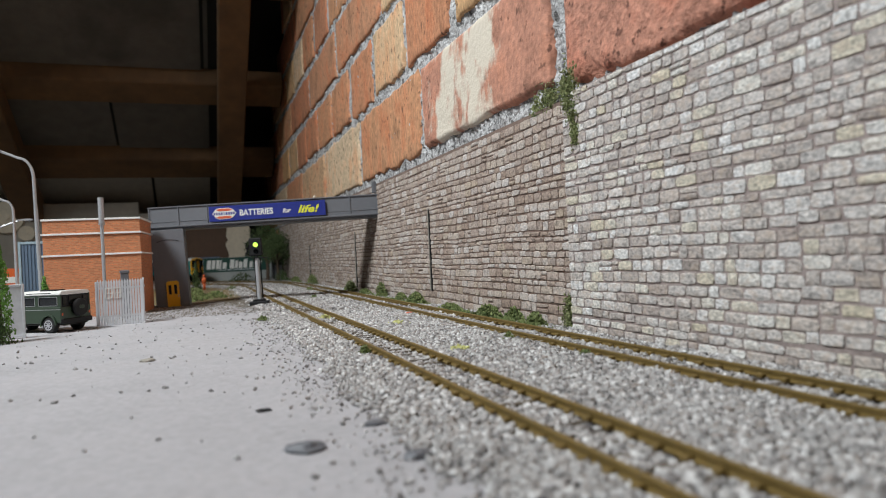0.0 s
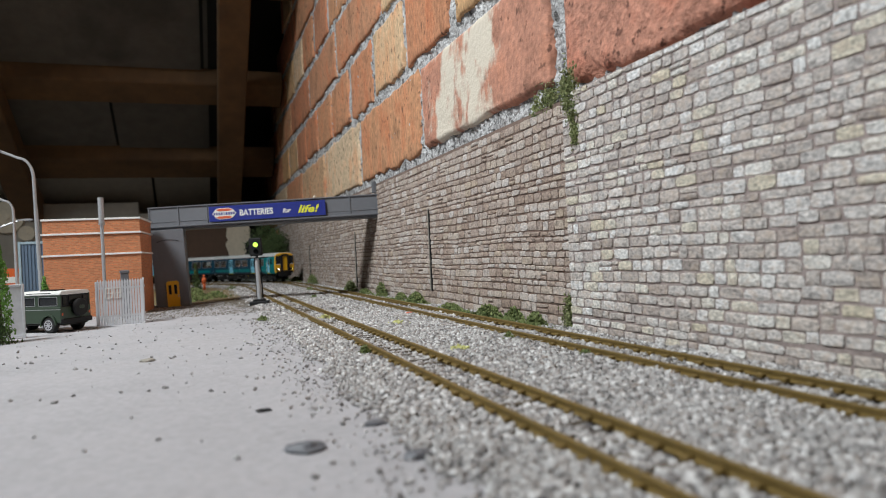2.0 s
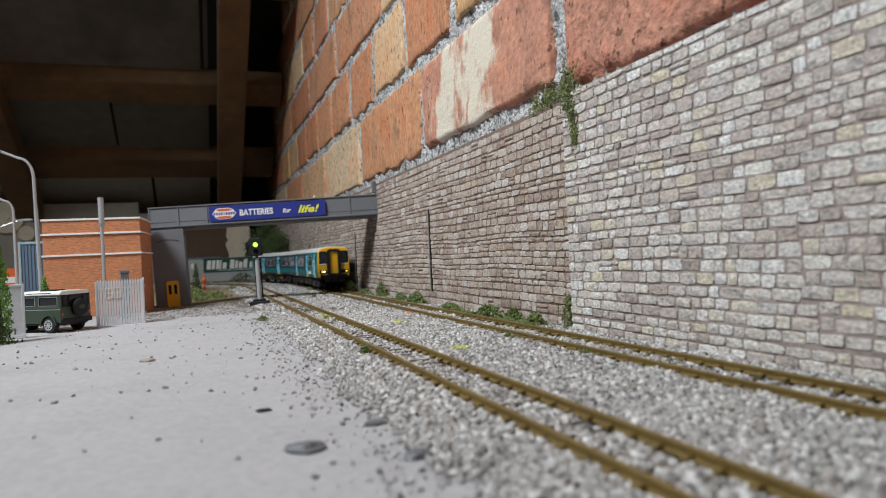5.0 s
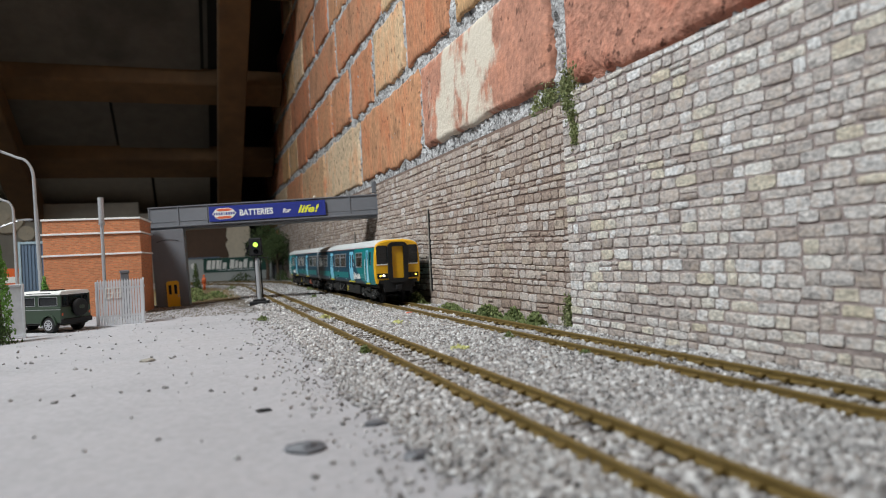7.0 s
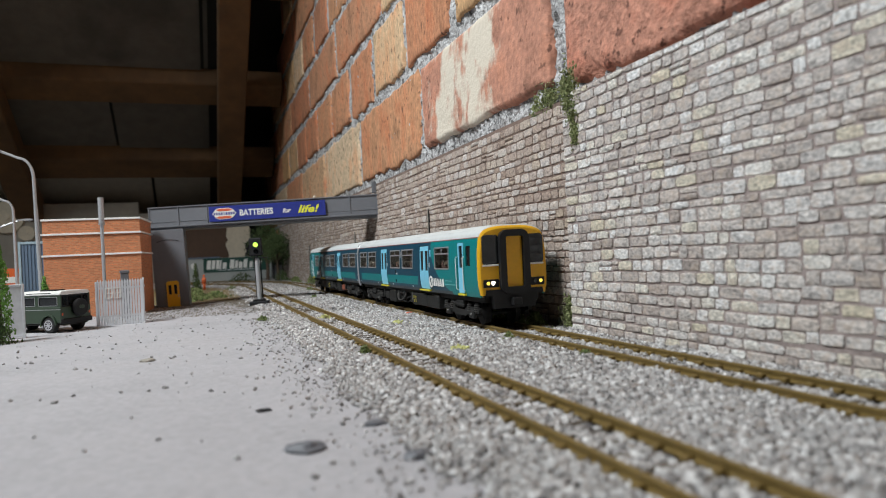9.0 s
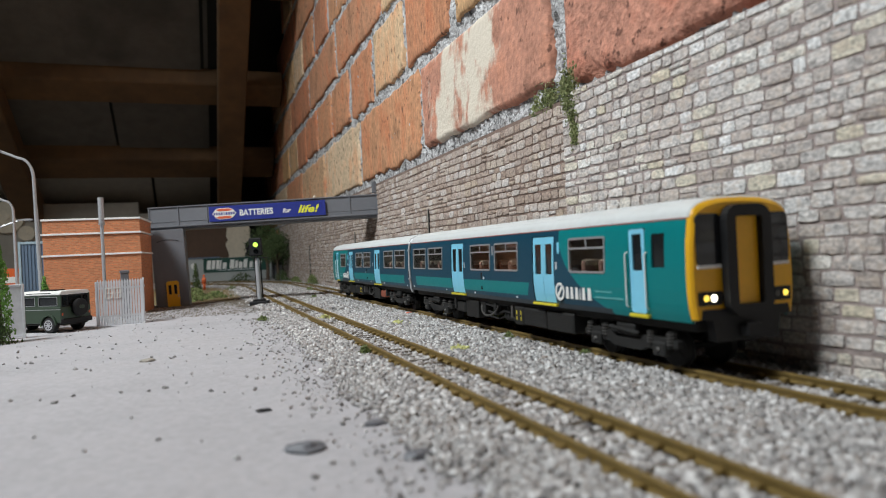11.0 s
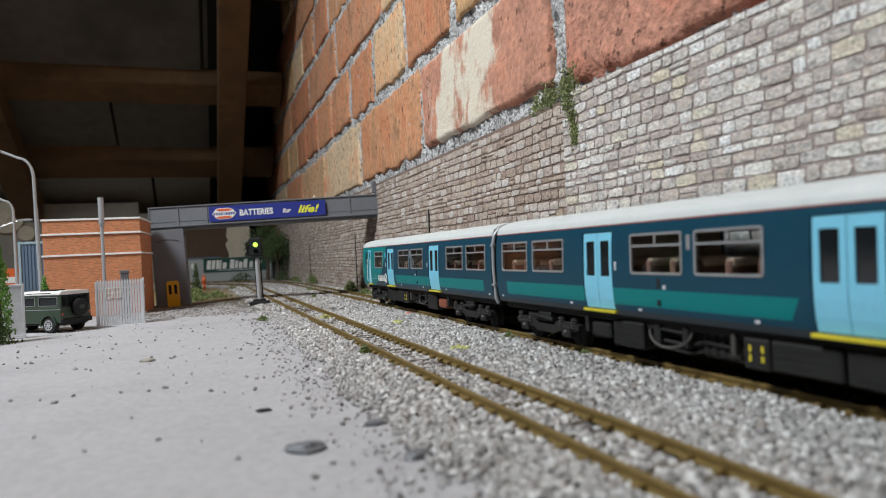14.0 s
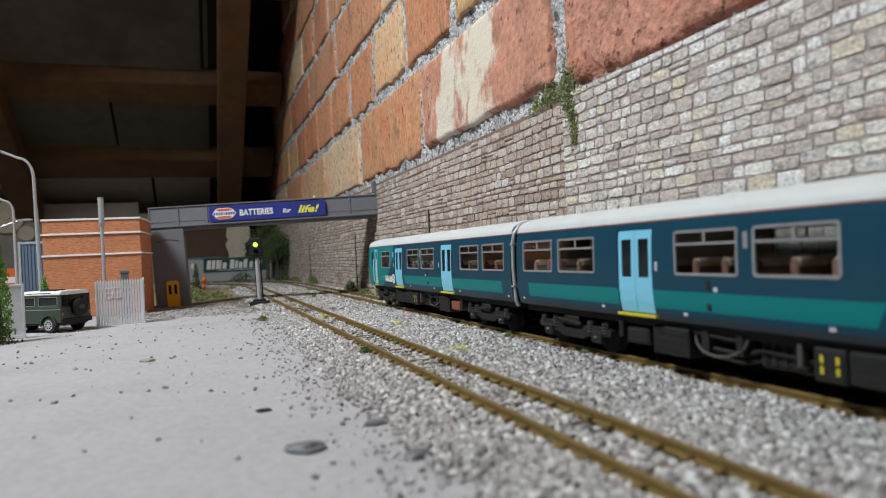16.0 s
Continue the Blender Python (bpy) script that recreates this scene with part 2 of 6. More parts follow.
M_IVY = mat("ivy_foliage", (0.16, 0.18, 0.07), 0.9, vary=0.3, bump=0.0, per="island", hue=((0.09, 0.12, 0.04), (0.20, 0.23, 0.09), (0.30, 0.32, 0.15), (0.14, 0.16, 0.06)))
M_LEAF_PALE = mat("pale_yellow_scatter", (0.65, 0.65, 0.28), 0.9, vary=0.2, bump=0.0)
M_BARK = mat("bark", (0.09, 0.06, 0.04), 0.9, vary=0.3, bump=0.3)
M_TIMBER = mat("old_roof_timber", (0.15, 0.082, 0.036), 0.8, scale=60, scale2=8, vary=0.35, bump=0.3, tint=(0.06, 0.035, 0.018), tint_amount=0.6, depth=0.002)
M_FELT = mat("grey_roof_board", (0.115, 0.105, 0.093), 0.9, scale=50, scale2=6, vary=0.3, bump=0.4, tint=(0.02, 0.02, 0.018), tint_amount=0.5, depth=0.003)
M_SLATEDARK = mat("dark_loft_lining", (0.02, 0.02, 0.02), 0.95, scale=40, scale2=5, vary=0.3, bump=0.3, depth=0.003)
M_PLASTER = mat("loft_plaster", (0.33, 0.305, 0.265), 0.9, scale=60, scale2=6, vary=0.2, bump=0.3, depth=0.002)
M_BROWN = mat("brown_card", (0.10, 0.06, 0.04), 0.85, scale=90, scale2=12, vary=0.3, bump=0.2)
M_CREAM = mat("cream_plaster", (0.6, 0.53, 0.42), 0.9, scale=150, scale2=20, vary=0.2, bump=0.3)
M_SIGNGREEN = mat("dark_green_sheet", (0.012, 0.06, 0.045), 0.5, scale=200, scale2=20, vary=0.15, bump=0.05)
M_PANELGREY = mat("pale_grey_sheet", (0.36, 0.38, 0.37), 0.55, scale=200, scale2=20, vary=0.15, bump=0.05)
M_BLUESHED = mat("blue_cladding", (0.12, 0.175, 0.25), 0.55, scale=300, scale2=30, vary=0.12, bump=0.05)
M_TRIM = mat("pale_blue_trim", (0.33, 0.44, 0.50), 0.55, vary=0.12, bump=0.0)
M_ORANGE = mat("orange_vehicle_paint", (0.7, 0.13, 0.03), 0.45, vary=0.1, bump=0.0)
M_HIVIS = mat("orange_figure_paint", (0.75, 0.16, 0.05), 0.7, scale=900, scale2=200, vary=0.2, bump=0.0)
M_DUST = mat("dark_chippings", (0.10, 0.095, 0.09), 0.95, vary=0.4, bump=0.2, per="island", hue=((0.13, 0.125, 0.12), (0.30, 0.29, 0.285), (0.42, 0.41, 0.41), (0.2, 0.19, 0.185), (0.38, 0.37, 0.365), (0.75, 0.75, 0.75)))

M_DIRT = mat("brown_dirt", (0.2, 0.16, 0.12), 0.95, vary=0.4, bump=0.2, per="island", hue=((0.19, 0.155, 0.12), (0.25, 0.215, 0.175), (0.15, 0.12, 0.09), (0.22, 0.185, 0.145)))

# ---- mesh helpers: all meshes are written in millimetres ----
MM = 0.001


def finish(bm, name, material, smooth=False):
    me = bpy.data.meshes.new(name)
    bmesh.ops.scale(bm, vec=(MM, MM, MM), verts=bm.verts)
    bmesh.ops.recalc_face_normals(bm, faces=bm.faces)
    bm.to_mesh(me)
    bm.free()
    me.materials.append(material)
    if smooth:
        me.shade_smooth()
    return me


def part(name, bm, material, parent, label="", at=None, smooth=False):
    ob = new(name, finish(bm, name, material, smooth))
    ob.parent = parent
    if at is not None:
        ob.matrix_basis = at
    if label:
        tagged(ob, label)
    return ob


def thing(name, label, category, at=None, group="", kind=""):
    ob = new(name)
    ob.empty_display_size = 0.01
    if at is not None:
        ob.matrix_basis = at
    return tagged(ob, label, category, group, kind)


def solid(name, bm, material, label, category, at=None, kind="", group="", smooth=False):
    ob = new(name, finish(bm, name, material, smooth))
    if at is not None:
        ob.matrix_basis = at
    return tagged(ob, label, category, group, kind)


def mm(x, y, z, rx=0, ry=0, rz=0):
    return pose(x * MM, y * MM, z * MM, rx, ry, rz)


def box(bm, x0, x1, y0, y1, z0, z1, bevel=0.0, m=None, seg=1):
    r = bmesh.ops.create_cube(bm, size=1.0)
    vs = r["verts"]
    bmesh.ops.scale(bm, vec=(x1 - x0, y1 - y0, z1 - z0), verts=vs)
    bmesh.ops.translate(bm, vec=((x0 + x1) / 2, (y0 + y1) / 2, (z0 + z1) / 2), verts=vs)
    if bevel:
        es = list({e for v in vs for e in v.link_edges})
        out = bmesh.ops.bevel(bm, geom=es, offset=bevel, segments=seg, affect="EDGES", profile=0.6)
        vs = list({v for f in out["faces"] for v in f.verts} | {v for v in vs if v.is_valid})
    if m is not None:
        bmesh.ops.transform(bm, matrix=m, verts=[v for v in vs if v.is_valid])
    return bm


def cyl(bm, r0, r1, p0, p1, seg=14, cap=True):
    p0, p1 = Vector(p0), Vector(p1)
    r = bmesh.ops.create_cone(bm, cap_ends=cap, segments=seg, radius1=r0, radius2=r1, depth=(p1 - p0).length)
    q = (p1 - p0).to_track_quat("Z", "Y").to_matrix().to_4x4()
    bmesh.ops.transform(bm, matrix=Matrix.Translation((p0 + p1) / 2) @ q, verts=r["verts"])
    return bm


def tube(bm, points, radius, seg=10):
    """A round bar along points."""
    pts = [Vector(p) for p in points]
    rings = []
    for i, p in enumerate(pts):
        d = (pts[min(i + 1, len(pts) - 1)] - pts[max(i - 1, 0)]).normalized()
        u = d.orthogonal().normalized() if not rings else (side - d * side.dot(d)).normalized()
        side = u
        w = d.cross(u)
        r = radius[i] if isinstance(radius, (list, tuple)) else radius
        rings.append([bm.verts.new(p + u * r * math.cos(a) + w * r * math.sin(a)) for a in (2 * math.pi * k / seg for k in range(seg))])
    for a, b in zip(rings, rings[1:]):
        for k in range(seg):
            bm.faces.new((a[k], a[(k + 1) % seg], b[(k + 1) % seg], b[k]))
    bm.faces.new(rings[0][::-1])
    bm.faces.new(rings[-1])
    return bm


def prism(bm, poly, a0, a1, axis="y"):
    """Extrude a polygon; axis y: poly is (x, z); axis x: (y, z); axis z: (x, y)."""
    def place(p, a):
        return {"y": (p[0], a, p[1]), "x": (a, p[0], p[1]), "z": (p[0], p[1], a)}[axis]
    v0 = [bm.verts.new(place(p, a0)) for p in poly]
    v1 = [bm.verts.new(place(p, a1)) for p in poly]
    n = len(poly)
    for i in range(n):
        bm.faces.new((v0[i], v0[(i + 1) % n], v1[(i + 1) % n], v1[i]))
    bm.faces.new(v0[::-1])
    bm.faces.new(v1)
    return bm


def rounded(w, h, r, cx=0.0, cz=0.0, n=4):
    """A rounded rectangle."""
    out = []
    for sx, sz, a0 in ((1, 1, 0), (-1, 1, 90), (-1, -1, 180), (1, -1, 270)):
        for k in range(n + 1):
            a = radians(a0 + 90 * k / n)
            out.append((cx + sx * (w / 2 - r) + r * math.cos(a), cz + sz * (h / 2 - r) + r * math.sin(a)))
    return out


def ring(bm, w, h, r, band, t0, t1, axis="y", cx=0.0, cz=0.0):
    """A flat frame, open in the middle."""
    o, i = rounded(w, h, r, cx, cz), rounded(w - 2 * band, h - 2 * band, max(r - band, 0.1), cx, cz)

    def place(p, a):
        return {"y": (p[0], a, p[1]), "x": (a, p[0], p[1]), "z": (p[0], p[1], a)}[axis]
    vs = [[bm.verts.new(place(p, a)) for p in poly] for poly, a in ((o, t0), (i, t0), (o, t1), (i, t1))]
    n = len(o)
    for k in range(n):
        j = (k + 1) % n
        for a, b in ((0, 1), (3, 2), (2, 0), (1, 3)):
            bm.faces.new((vs[a][k], vs[a][j], vs[b][j], vs[b][k]))
    return bm


def cloud(name, centres, sizes, material, seed, squash=0.7, jitter=0.35, norm=None):
    """Many small angular grains as one mesh; centres in mm, N x 3."""
    rng = np.random.default_rng(seed)
    n = len(centres)
    cube = np.array([[x, y, z] for x in (-1, 1) for y in (-1, 1) for z in (-1, 1)], float) * 0.5
    v = cube[None] * (1 + rng.uniform(-jitter, jitter, (n, 8, 3)))
    v *= sizes[:, None, None] * np.stack([rng.uniform(0.7, 1.2, n), rng.uniform(0.7, 1.2, n), squash * rng.uniform(0.7, 1.2, n)], 1)[:, None, :]
    q = rng.normal(size=(n, 4))
    q[:, 1:3] *= 0.6
    q /= np.linalg.norm(q, axis=1)[:, None]
    w, x, y, z = q.T
    R = np.stack([1 - 2 * (y * y + z * z), 2 * (x * y - z * w), 2 * (x * z + y * w), 2 * (x * y + z * w), 1 - 2 * (x * x + z * z), 2 * (y * z - x * w),
                  2 * (x * z - y * w), 2 * (y * z + x * w), 1 - 2 * (x * x + y * y)], 1).reshape(n, 3, 3)
    v = np.einsum("nij,nkj->nki", R, v) + centres[:, None]
    quads = np.array([[0, 1, 3, 2], [4, 6, 7, 5], [0, 4, 5, 1], [2, 3, 7, 6], [0, 2, 6, 4], [1, 5, 7, 3]])
    f = (quads[None] + 8 * np.arange(n)[:, None, None]).reshape(-1)
    me = bpy.data.meshes.new(name)
    me.vertices.add(n * 8)
    me.vertices.foreach_set("co", (v * MM).reshape(-1))
    me.loops.add(n * 24)
    me.loops.foreach_set("vertex_index", f)
    me.polygons.add(n * 6)
    me.polygons.foreach_set("loop_start", np.arange(0, n * 24, 4))
    me.polygons.foreach_set("loop_total", np.full(n * 6, 4))
    me.update(calc_edges=True)
    me.validate()
    me.materials.append(material)
    return me


def leaves(name, centres, size, material, seed):
    """Many small bent leaf tufts as one mesh; each is two crossed, thin, folded blades."""
    rng = np.random.default_rng(seed)
    bm_v, bm_f = [], []
    for c in centres:
        s = size * rng.uniform(0.6, 1.4)
        m = Euler(rng.uniform(-3.1, 3.1, 3)).to_matrix()
        base = len(bm_v)
        for p in ((-1, 0, 0), (0, -0.45, 0.15), (1, 0, 0.1), (0, 0.45, 0.25), (0, 0.05, 0.55)):
            bm_v.append(tuple((Vector(c) + m @ (Vector(p) * s)) * MM))
        bm_f += [(base, base + 1, base + 4), (base + 1, base + 2, base + 4), (base + 2, base + 3, base + 4), (base + 3, base, base + 4), (base, base + 3, base + 2, base + 1)]
    me = bpy.data.meshes.new(name)
    me.from_pydata(bm_v, [], bm_f)
    me.materials.append(material)
    return me



def lettering(name, body, size, material, parent, at, shear=0.0, stretch=1.0, depth=0.12, bold=0.0):
    """Raised letters in the built-in font; size is the capital height in mm."""
    cu = bpy.data.curves.new(name, "FONT")
    cu.body, cu.size, cu.shear, cu.extrude, cu.offset = body, size / 0.69, shear, depth, bold
    cu.resolution_u = 3
    ob = new(name, cu)
    bpy.context.view_layer.update()
    me = bpy.data.meshes.new_from_object(ob.evaluated_get(bpy.context.evaluated_depsgraph_get()))
    bpy.data.objects.remove(ob)
    me.transform(Matrix.Diagonal((stretch * MM, MM, MM, 1)))
    me.materials.clear()
    me.materials.append(material)
    out = new(name, me)
    out.parent = parent
    out.matrix_basis = at
    return out


# ---- the way of the two tracks: straight along y, then bending to the west ----
BEND, RADIUS, SPACING = 1050.0, 700.0, 68.5


def way(s, offset=0.0):
    """Place and heading (unit vector towards growing s) on the line offset mm east of the main track's centre."""
    if s <= BEND:
        return Vector((offset, s)), Vector((0, 1))
    a = (s - BEND) / RADIUS
    r = RADIUS + offset
    return Vector((-RADIUS + r * math.cos(a), BEND + r * math.sin(a))), Vector((-math.sin(a), math.cos(a)))

# ---- the loft round the layout ----
ROOF_A, ROOF_B = 1230.0, 0.585   # underside of the roof: z = ROOF_A - ROOF_B * y
SLOPE = math.degrees(math.atan(ROOF_B))


def roof_at(y, drop=0.0):
    return ROOF_A - ROOF_B * y - drop


def loft():
    ridge = -700.0
    bm = bmesh.new()
    for y0, y1, z0, z1 in ((ridge, 2150, roof_at(ridge), roof_at(2150)), (ridge, -3400, roof_at(ridge), -40)):
        prism(bm, [(y0, z0), (y1, z1), (y1, z1 + 60), (y0, z0 + 60)], -3000, -60, "x")
        prism(bm, [(y0, z0 + 150), (y1, z1 + 150), (y1, z1 + 200), (y0, z0 + 200)], -60, 420, "x")
        prism(bm, [(y0, z0 + 61), (y1, z1 + 61), (y1, z1 + 200), (y0, z0 + 200)], -120, -61, "x")
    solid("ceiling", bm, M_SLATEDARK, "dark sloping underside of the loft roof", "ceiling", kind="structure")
    # grey boards between the battens, in rows
    bm = bmesh.new()
    low = bmesh.new()
    rng = random.Random(4)
    for k, (a, b) in enumerate(((1000, 1180), (1190, 1379), (1440, 1583), (1648, 1800), (1804, 1990))):
        x = -1500.0 + 60 * k
        while x < -112:
            w = rng.uniform(260, 420)
            x1 = min(x + w, -106)
            lift = rng.uniform(6, 12)
            prism(low if k > 2 else bm, [(a, roof_at(a, lift)), (b, roof_at(b, lift)), (b, roof_at(b, 1)), (a, roof_at(a, 1))], x, x1 - 6, "x")
            x += w
    solid("ceiling_boards", bm, M_FELT, "stained grey boards under the loft roof", "roof lining", kind="structure")

    solid("ceiling_plaster", low, M_PLASTER, "pale stained plaster boards low under the loft roof", "roof lining", kind="structure")

    def beam(name, x0, x1, y0, y1, thick, start, label):
        bm = bmesh.new()
        prism(bm, [(y0, roof_at(y0, start)), (y1, roof_at(y1, start)), (y1, roof_at(y1, start + thick)), (y0, roof_at(y0, start + thick))], x0, x1, "x")
        bmesh.ops.bevel(bm, geom=list(bm.edges), offset=2.5, segments=1, affect="EDGES")
        solid(name, bm, M_TIMBER, label, "roof timber", group="timbers of the loft roof")
    for x0 in (-97, -515, -935, -1355):
        beam("rafter", x0, x0 + 52, -300, 2000, 55, 34, "dark-stained square rafter under the loft roof")
    for y0, y1 in ((1385, 1437), (1587, 1645), (1150, 1205)):
        beam("batten", -1450, 30, y0, y1, 32, 1, "brown timber batten across the loft rafters")
    for nm, poly in (("wall_eaves", (-3000, 420, 2010, 2060)), ("wall_south", (-3000, 420, -3400, -3350)), ("wall_west", (-3060, -3000, -3400, 2060))):
        bm = bmesh.new()
        box(bm, poly[0], poly[1], poly[2], poly[3], -900, 2000 if nm == "wall_west" else 60)
        solid(nm, bm, M_PLASTER, "plain dim loft wall", "wall", kind="structure")
    bm = bmesh.new()
    box(bm, -3000, 420, -3400, 2060, -960, -900)
    solid("floor", bm, M_TIMBER, "dark boarded loft floor", "floor", kind="structure")
    bm = bmesh.new()
    box(bm, -1450, -270, 1698, 1716, -15, 186, 2)
    box(bm, -270, -106, 1698, 1716, -15, 160, 2)
    solid("eaves_board", bm, M_PLASTER, "pale grey upright board under the loft eaves", "board", kind="structure")


loft()


def brick_wall():
    """The loft's own wall of full-size bricks, in English bond, cut off by the slope of the roof."""
    root = thing("wall_brick", "old red brick loft wall with coarse grey mortar", "wall", kind="structure")
    face = 34.0
    rng = random.Random(11)
    # mortar: a rough sheet with thickness
    bm = bmesh.new()
    ys = np.concatenate([np.arange(-420, 150, 12.0), np.arange(150, 700, 2.6), np.arange(700, 1900, 5.0)])
    zs = np.concatenate([np.arange(84, 330, 2.6), np.arange(330, 640, 6.0)])
    grid = {}
    for i, y in enumerate(ys):
        for j, z in enumerate(zs):
            if z > roof_at(y, -78):
                continue
            n = noise.fractal(Vector((y, z, 3.0)) * 0.05, 1.0, 2.0, 5) + 0.8 * noise.noise(Vector((y, z, 9.0)) * 0.21)
            n += 1.1 * noise.noise(Vector((y, z, 5.0)) * 0.34)
            grid[i, j] = bm.verts.new((face + 2.4 - 1.7 * n, y, z))
    for (i, j), v in list(grid.items()):
        if (i + 1, j) in grid and (i, j + 1) in grid and (i + 1, j + 1) in grid:
            bm.faces.new((v, grid[i + 1, j], grid[i + 1, j + 1], grid[i, j + 1]))
    part("mortar", bm, M_MORTAR, root, "coarse grey mortar", smooth=True)
    bm = bmesh.new()
    prism(bm, [(-3400, -900), (2050, -900), (2050, 96), (-700, roof_at(-700, -72)), (-3400, -30)], face + 14, face + 240, "x")
    part("backing", bm, M_MORTAR, root)

    def brick(y0, y1, z0, z1, material, rough=0.0):
        bm = bmesh.new()
        ny, nz = (max(4, int((y1 - y0) / 9)), 7) if not rough else (44, 20)
        seed = rng.uniform(0, 500)
        proud = 1.9 if rough else rng.uniform(-0.6, 1.4)
        top = []
        us = [0.0, 1.5 / (y1 - y0), 4.0 / (y1 - y0)] + [k / ny for k in range(1, ny)] + [1 - 4.0 / (y1 - y0), 1 - 1.5 / (y1 - y0), 1.0]
        ws = [0.0, 1.5 / (z1 - z0), 4.0 / (z1 - z0)] + [k / nz for k in range(1, nz)] + [1 - 4.0 / (z1 - z0), 1 - 1.5 / (z1 - z0), 1.0]
        us = sorted({0.0, 1.0} | {u for u in us if 0.0 < u < 1.0})
        ws = sorted({0.0, 1.0} | {w for w in ws if 0.0 < w < 1.0})
        ny, nz = len(us) - 1, len(ws) - 1
        for i in range(ny + 1):
            row = []
            for j in range(nz + 1):
                u, w = us[i], ws[j]
                y, z = y0 + (y1 - y0) * u, z0 + (z1 - z0) * w
                e = min(u * (y1 - y0), (1 - u) * (y1 - y0), w * (z1 - z0), (1 - w) * (z1 - z0))
                nn = noise.noise(Vector((y * 0.05, z * 0.05, seed)))
                n2 = noise.noise(Vector((y * 0.016, z * 0.016, seed + 7)))
                edge = max(0.0, 1 - e / 3.2)
                if e < 6:
                    y += (0.35 if rough else 1.0) * (4.5 * nn + 2.2 * noise.noise(Vector((y * 0.2, z * 0.2, seed)))) * (1 - e / 6)
                    z += (0.35 if rough else 1.0) * (4.5 * nn + 3.0 * noise.noise(Vector((y * 0.13, z0, seed)))) * (1 - e / 6)
                x = face - proud + 1.3 * edge ** 2 + 0.5 * nn + 0.6 * n2
                if rough:
                    # a broken lower arris, deepest where the noise bites
                    ragged = 0.05 + 0.15 * noise.noise(Vector((y * 0.035, 1.0, seed))) + 0.08 * noise.noise(Vector((y * 0.15, 4.0, seed)))
                    bite = min(1.0, max(0.0, (ragged * rough - w) * 14))
                    x += bite * (6.0 + 5.0 * noise.noise(Vector((y * 0.11, z * 0.11, seed))) + 2.5 * noise.noise(Vector((y * 0.3, z * 0.3, seed)))) + 0.5 * nn
                row.append(bm.verts.new((x, y, z)))
            top.append(row)
        for i in range(ny):
            for j in range(nz):
                bm.faces.new((top[i][j], top[i + 1][j], top[i + 1][j + 1], top[i][j + 1]))
        loop = [top[i][0] for i in range(ny + 1)] + [top[ny][j] for j in range(1, nz + 1)] + [top[i][nz] for i in range(ny - 1, -1, -1)] + [top[0][j] for j in range(nz - 1, 0, -1)]
        back = [bm.verts.new((face + 16, v.co.y, v.co.z)) for v in loop]
        for k in range(len(loop)):
            q = (k + 1) % len(loop)
            bm.faces.new((loop[k], loop[q], back[q], back[k]))
        bm.faces.new(back)
        ob = part("brick", bm, material, root, smooth=False)
        ob.data.shade_smooth()
        return ob
    JOINT = 7.5
    courses = [(48, 108, 1, 420), (121, 190, 0, 304), (202, 263, 1, 566), (276, 336, 0, 416), (349, 410, 1, 566), (423, 484, 0, 304), (497, 559, 1, 560), (572, 633, 0, 420)]
    for ci, (z0, z1, header, ref) in enumerate(courses):
        pitch = 115.0 if header else 225.0
        k0 = -int((ref + 420) / pitch)
        y = ref + k0 * pitch
        while y < 1880:
            ya, yb = y + JOINT, y + pitch - JOINT + rng.uniform(-2, 2)
            yb = min(yb, (ROOF_A - z0 + 88) / ROOF_B + rng.uniform(-26, 26))
            if yb - ya > 22:
                material, rough, low_edge = M_BRICK, 0.0, z0
                if rng.random() < (0.45 if header else 0.2):
                    material = M_BRICK_TAN
                if ci == 1 and abs(y - (304 - 225)) < 3:
                    material, rough, low_edge = M_BRICK_RAW, 1.15, 113
                if ci == 1 and abs(y - 304) < 3:
                    material, rough = M_LIMED, 0.6
                if ci == 1 and abs(y - 529) < 3:
                    material = M_BRICK
                if ci == 1 and abs(y - 754) < 3:
                    material = M_BRICK_TAN
                if ci == 3 and abs(y - 416) < 3:
                    material = M_BRICK_TAN
                brick(ya, yb, low_edge + rng.uniform(-2, 2), z1 + rng.uniform(-2, 2), material, rough)
            y += pitch
    return root


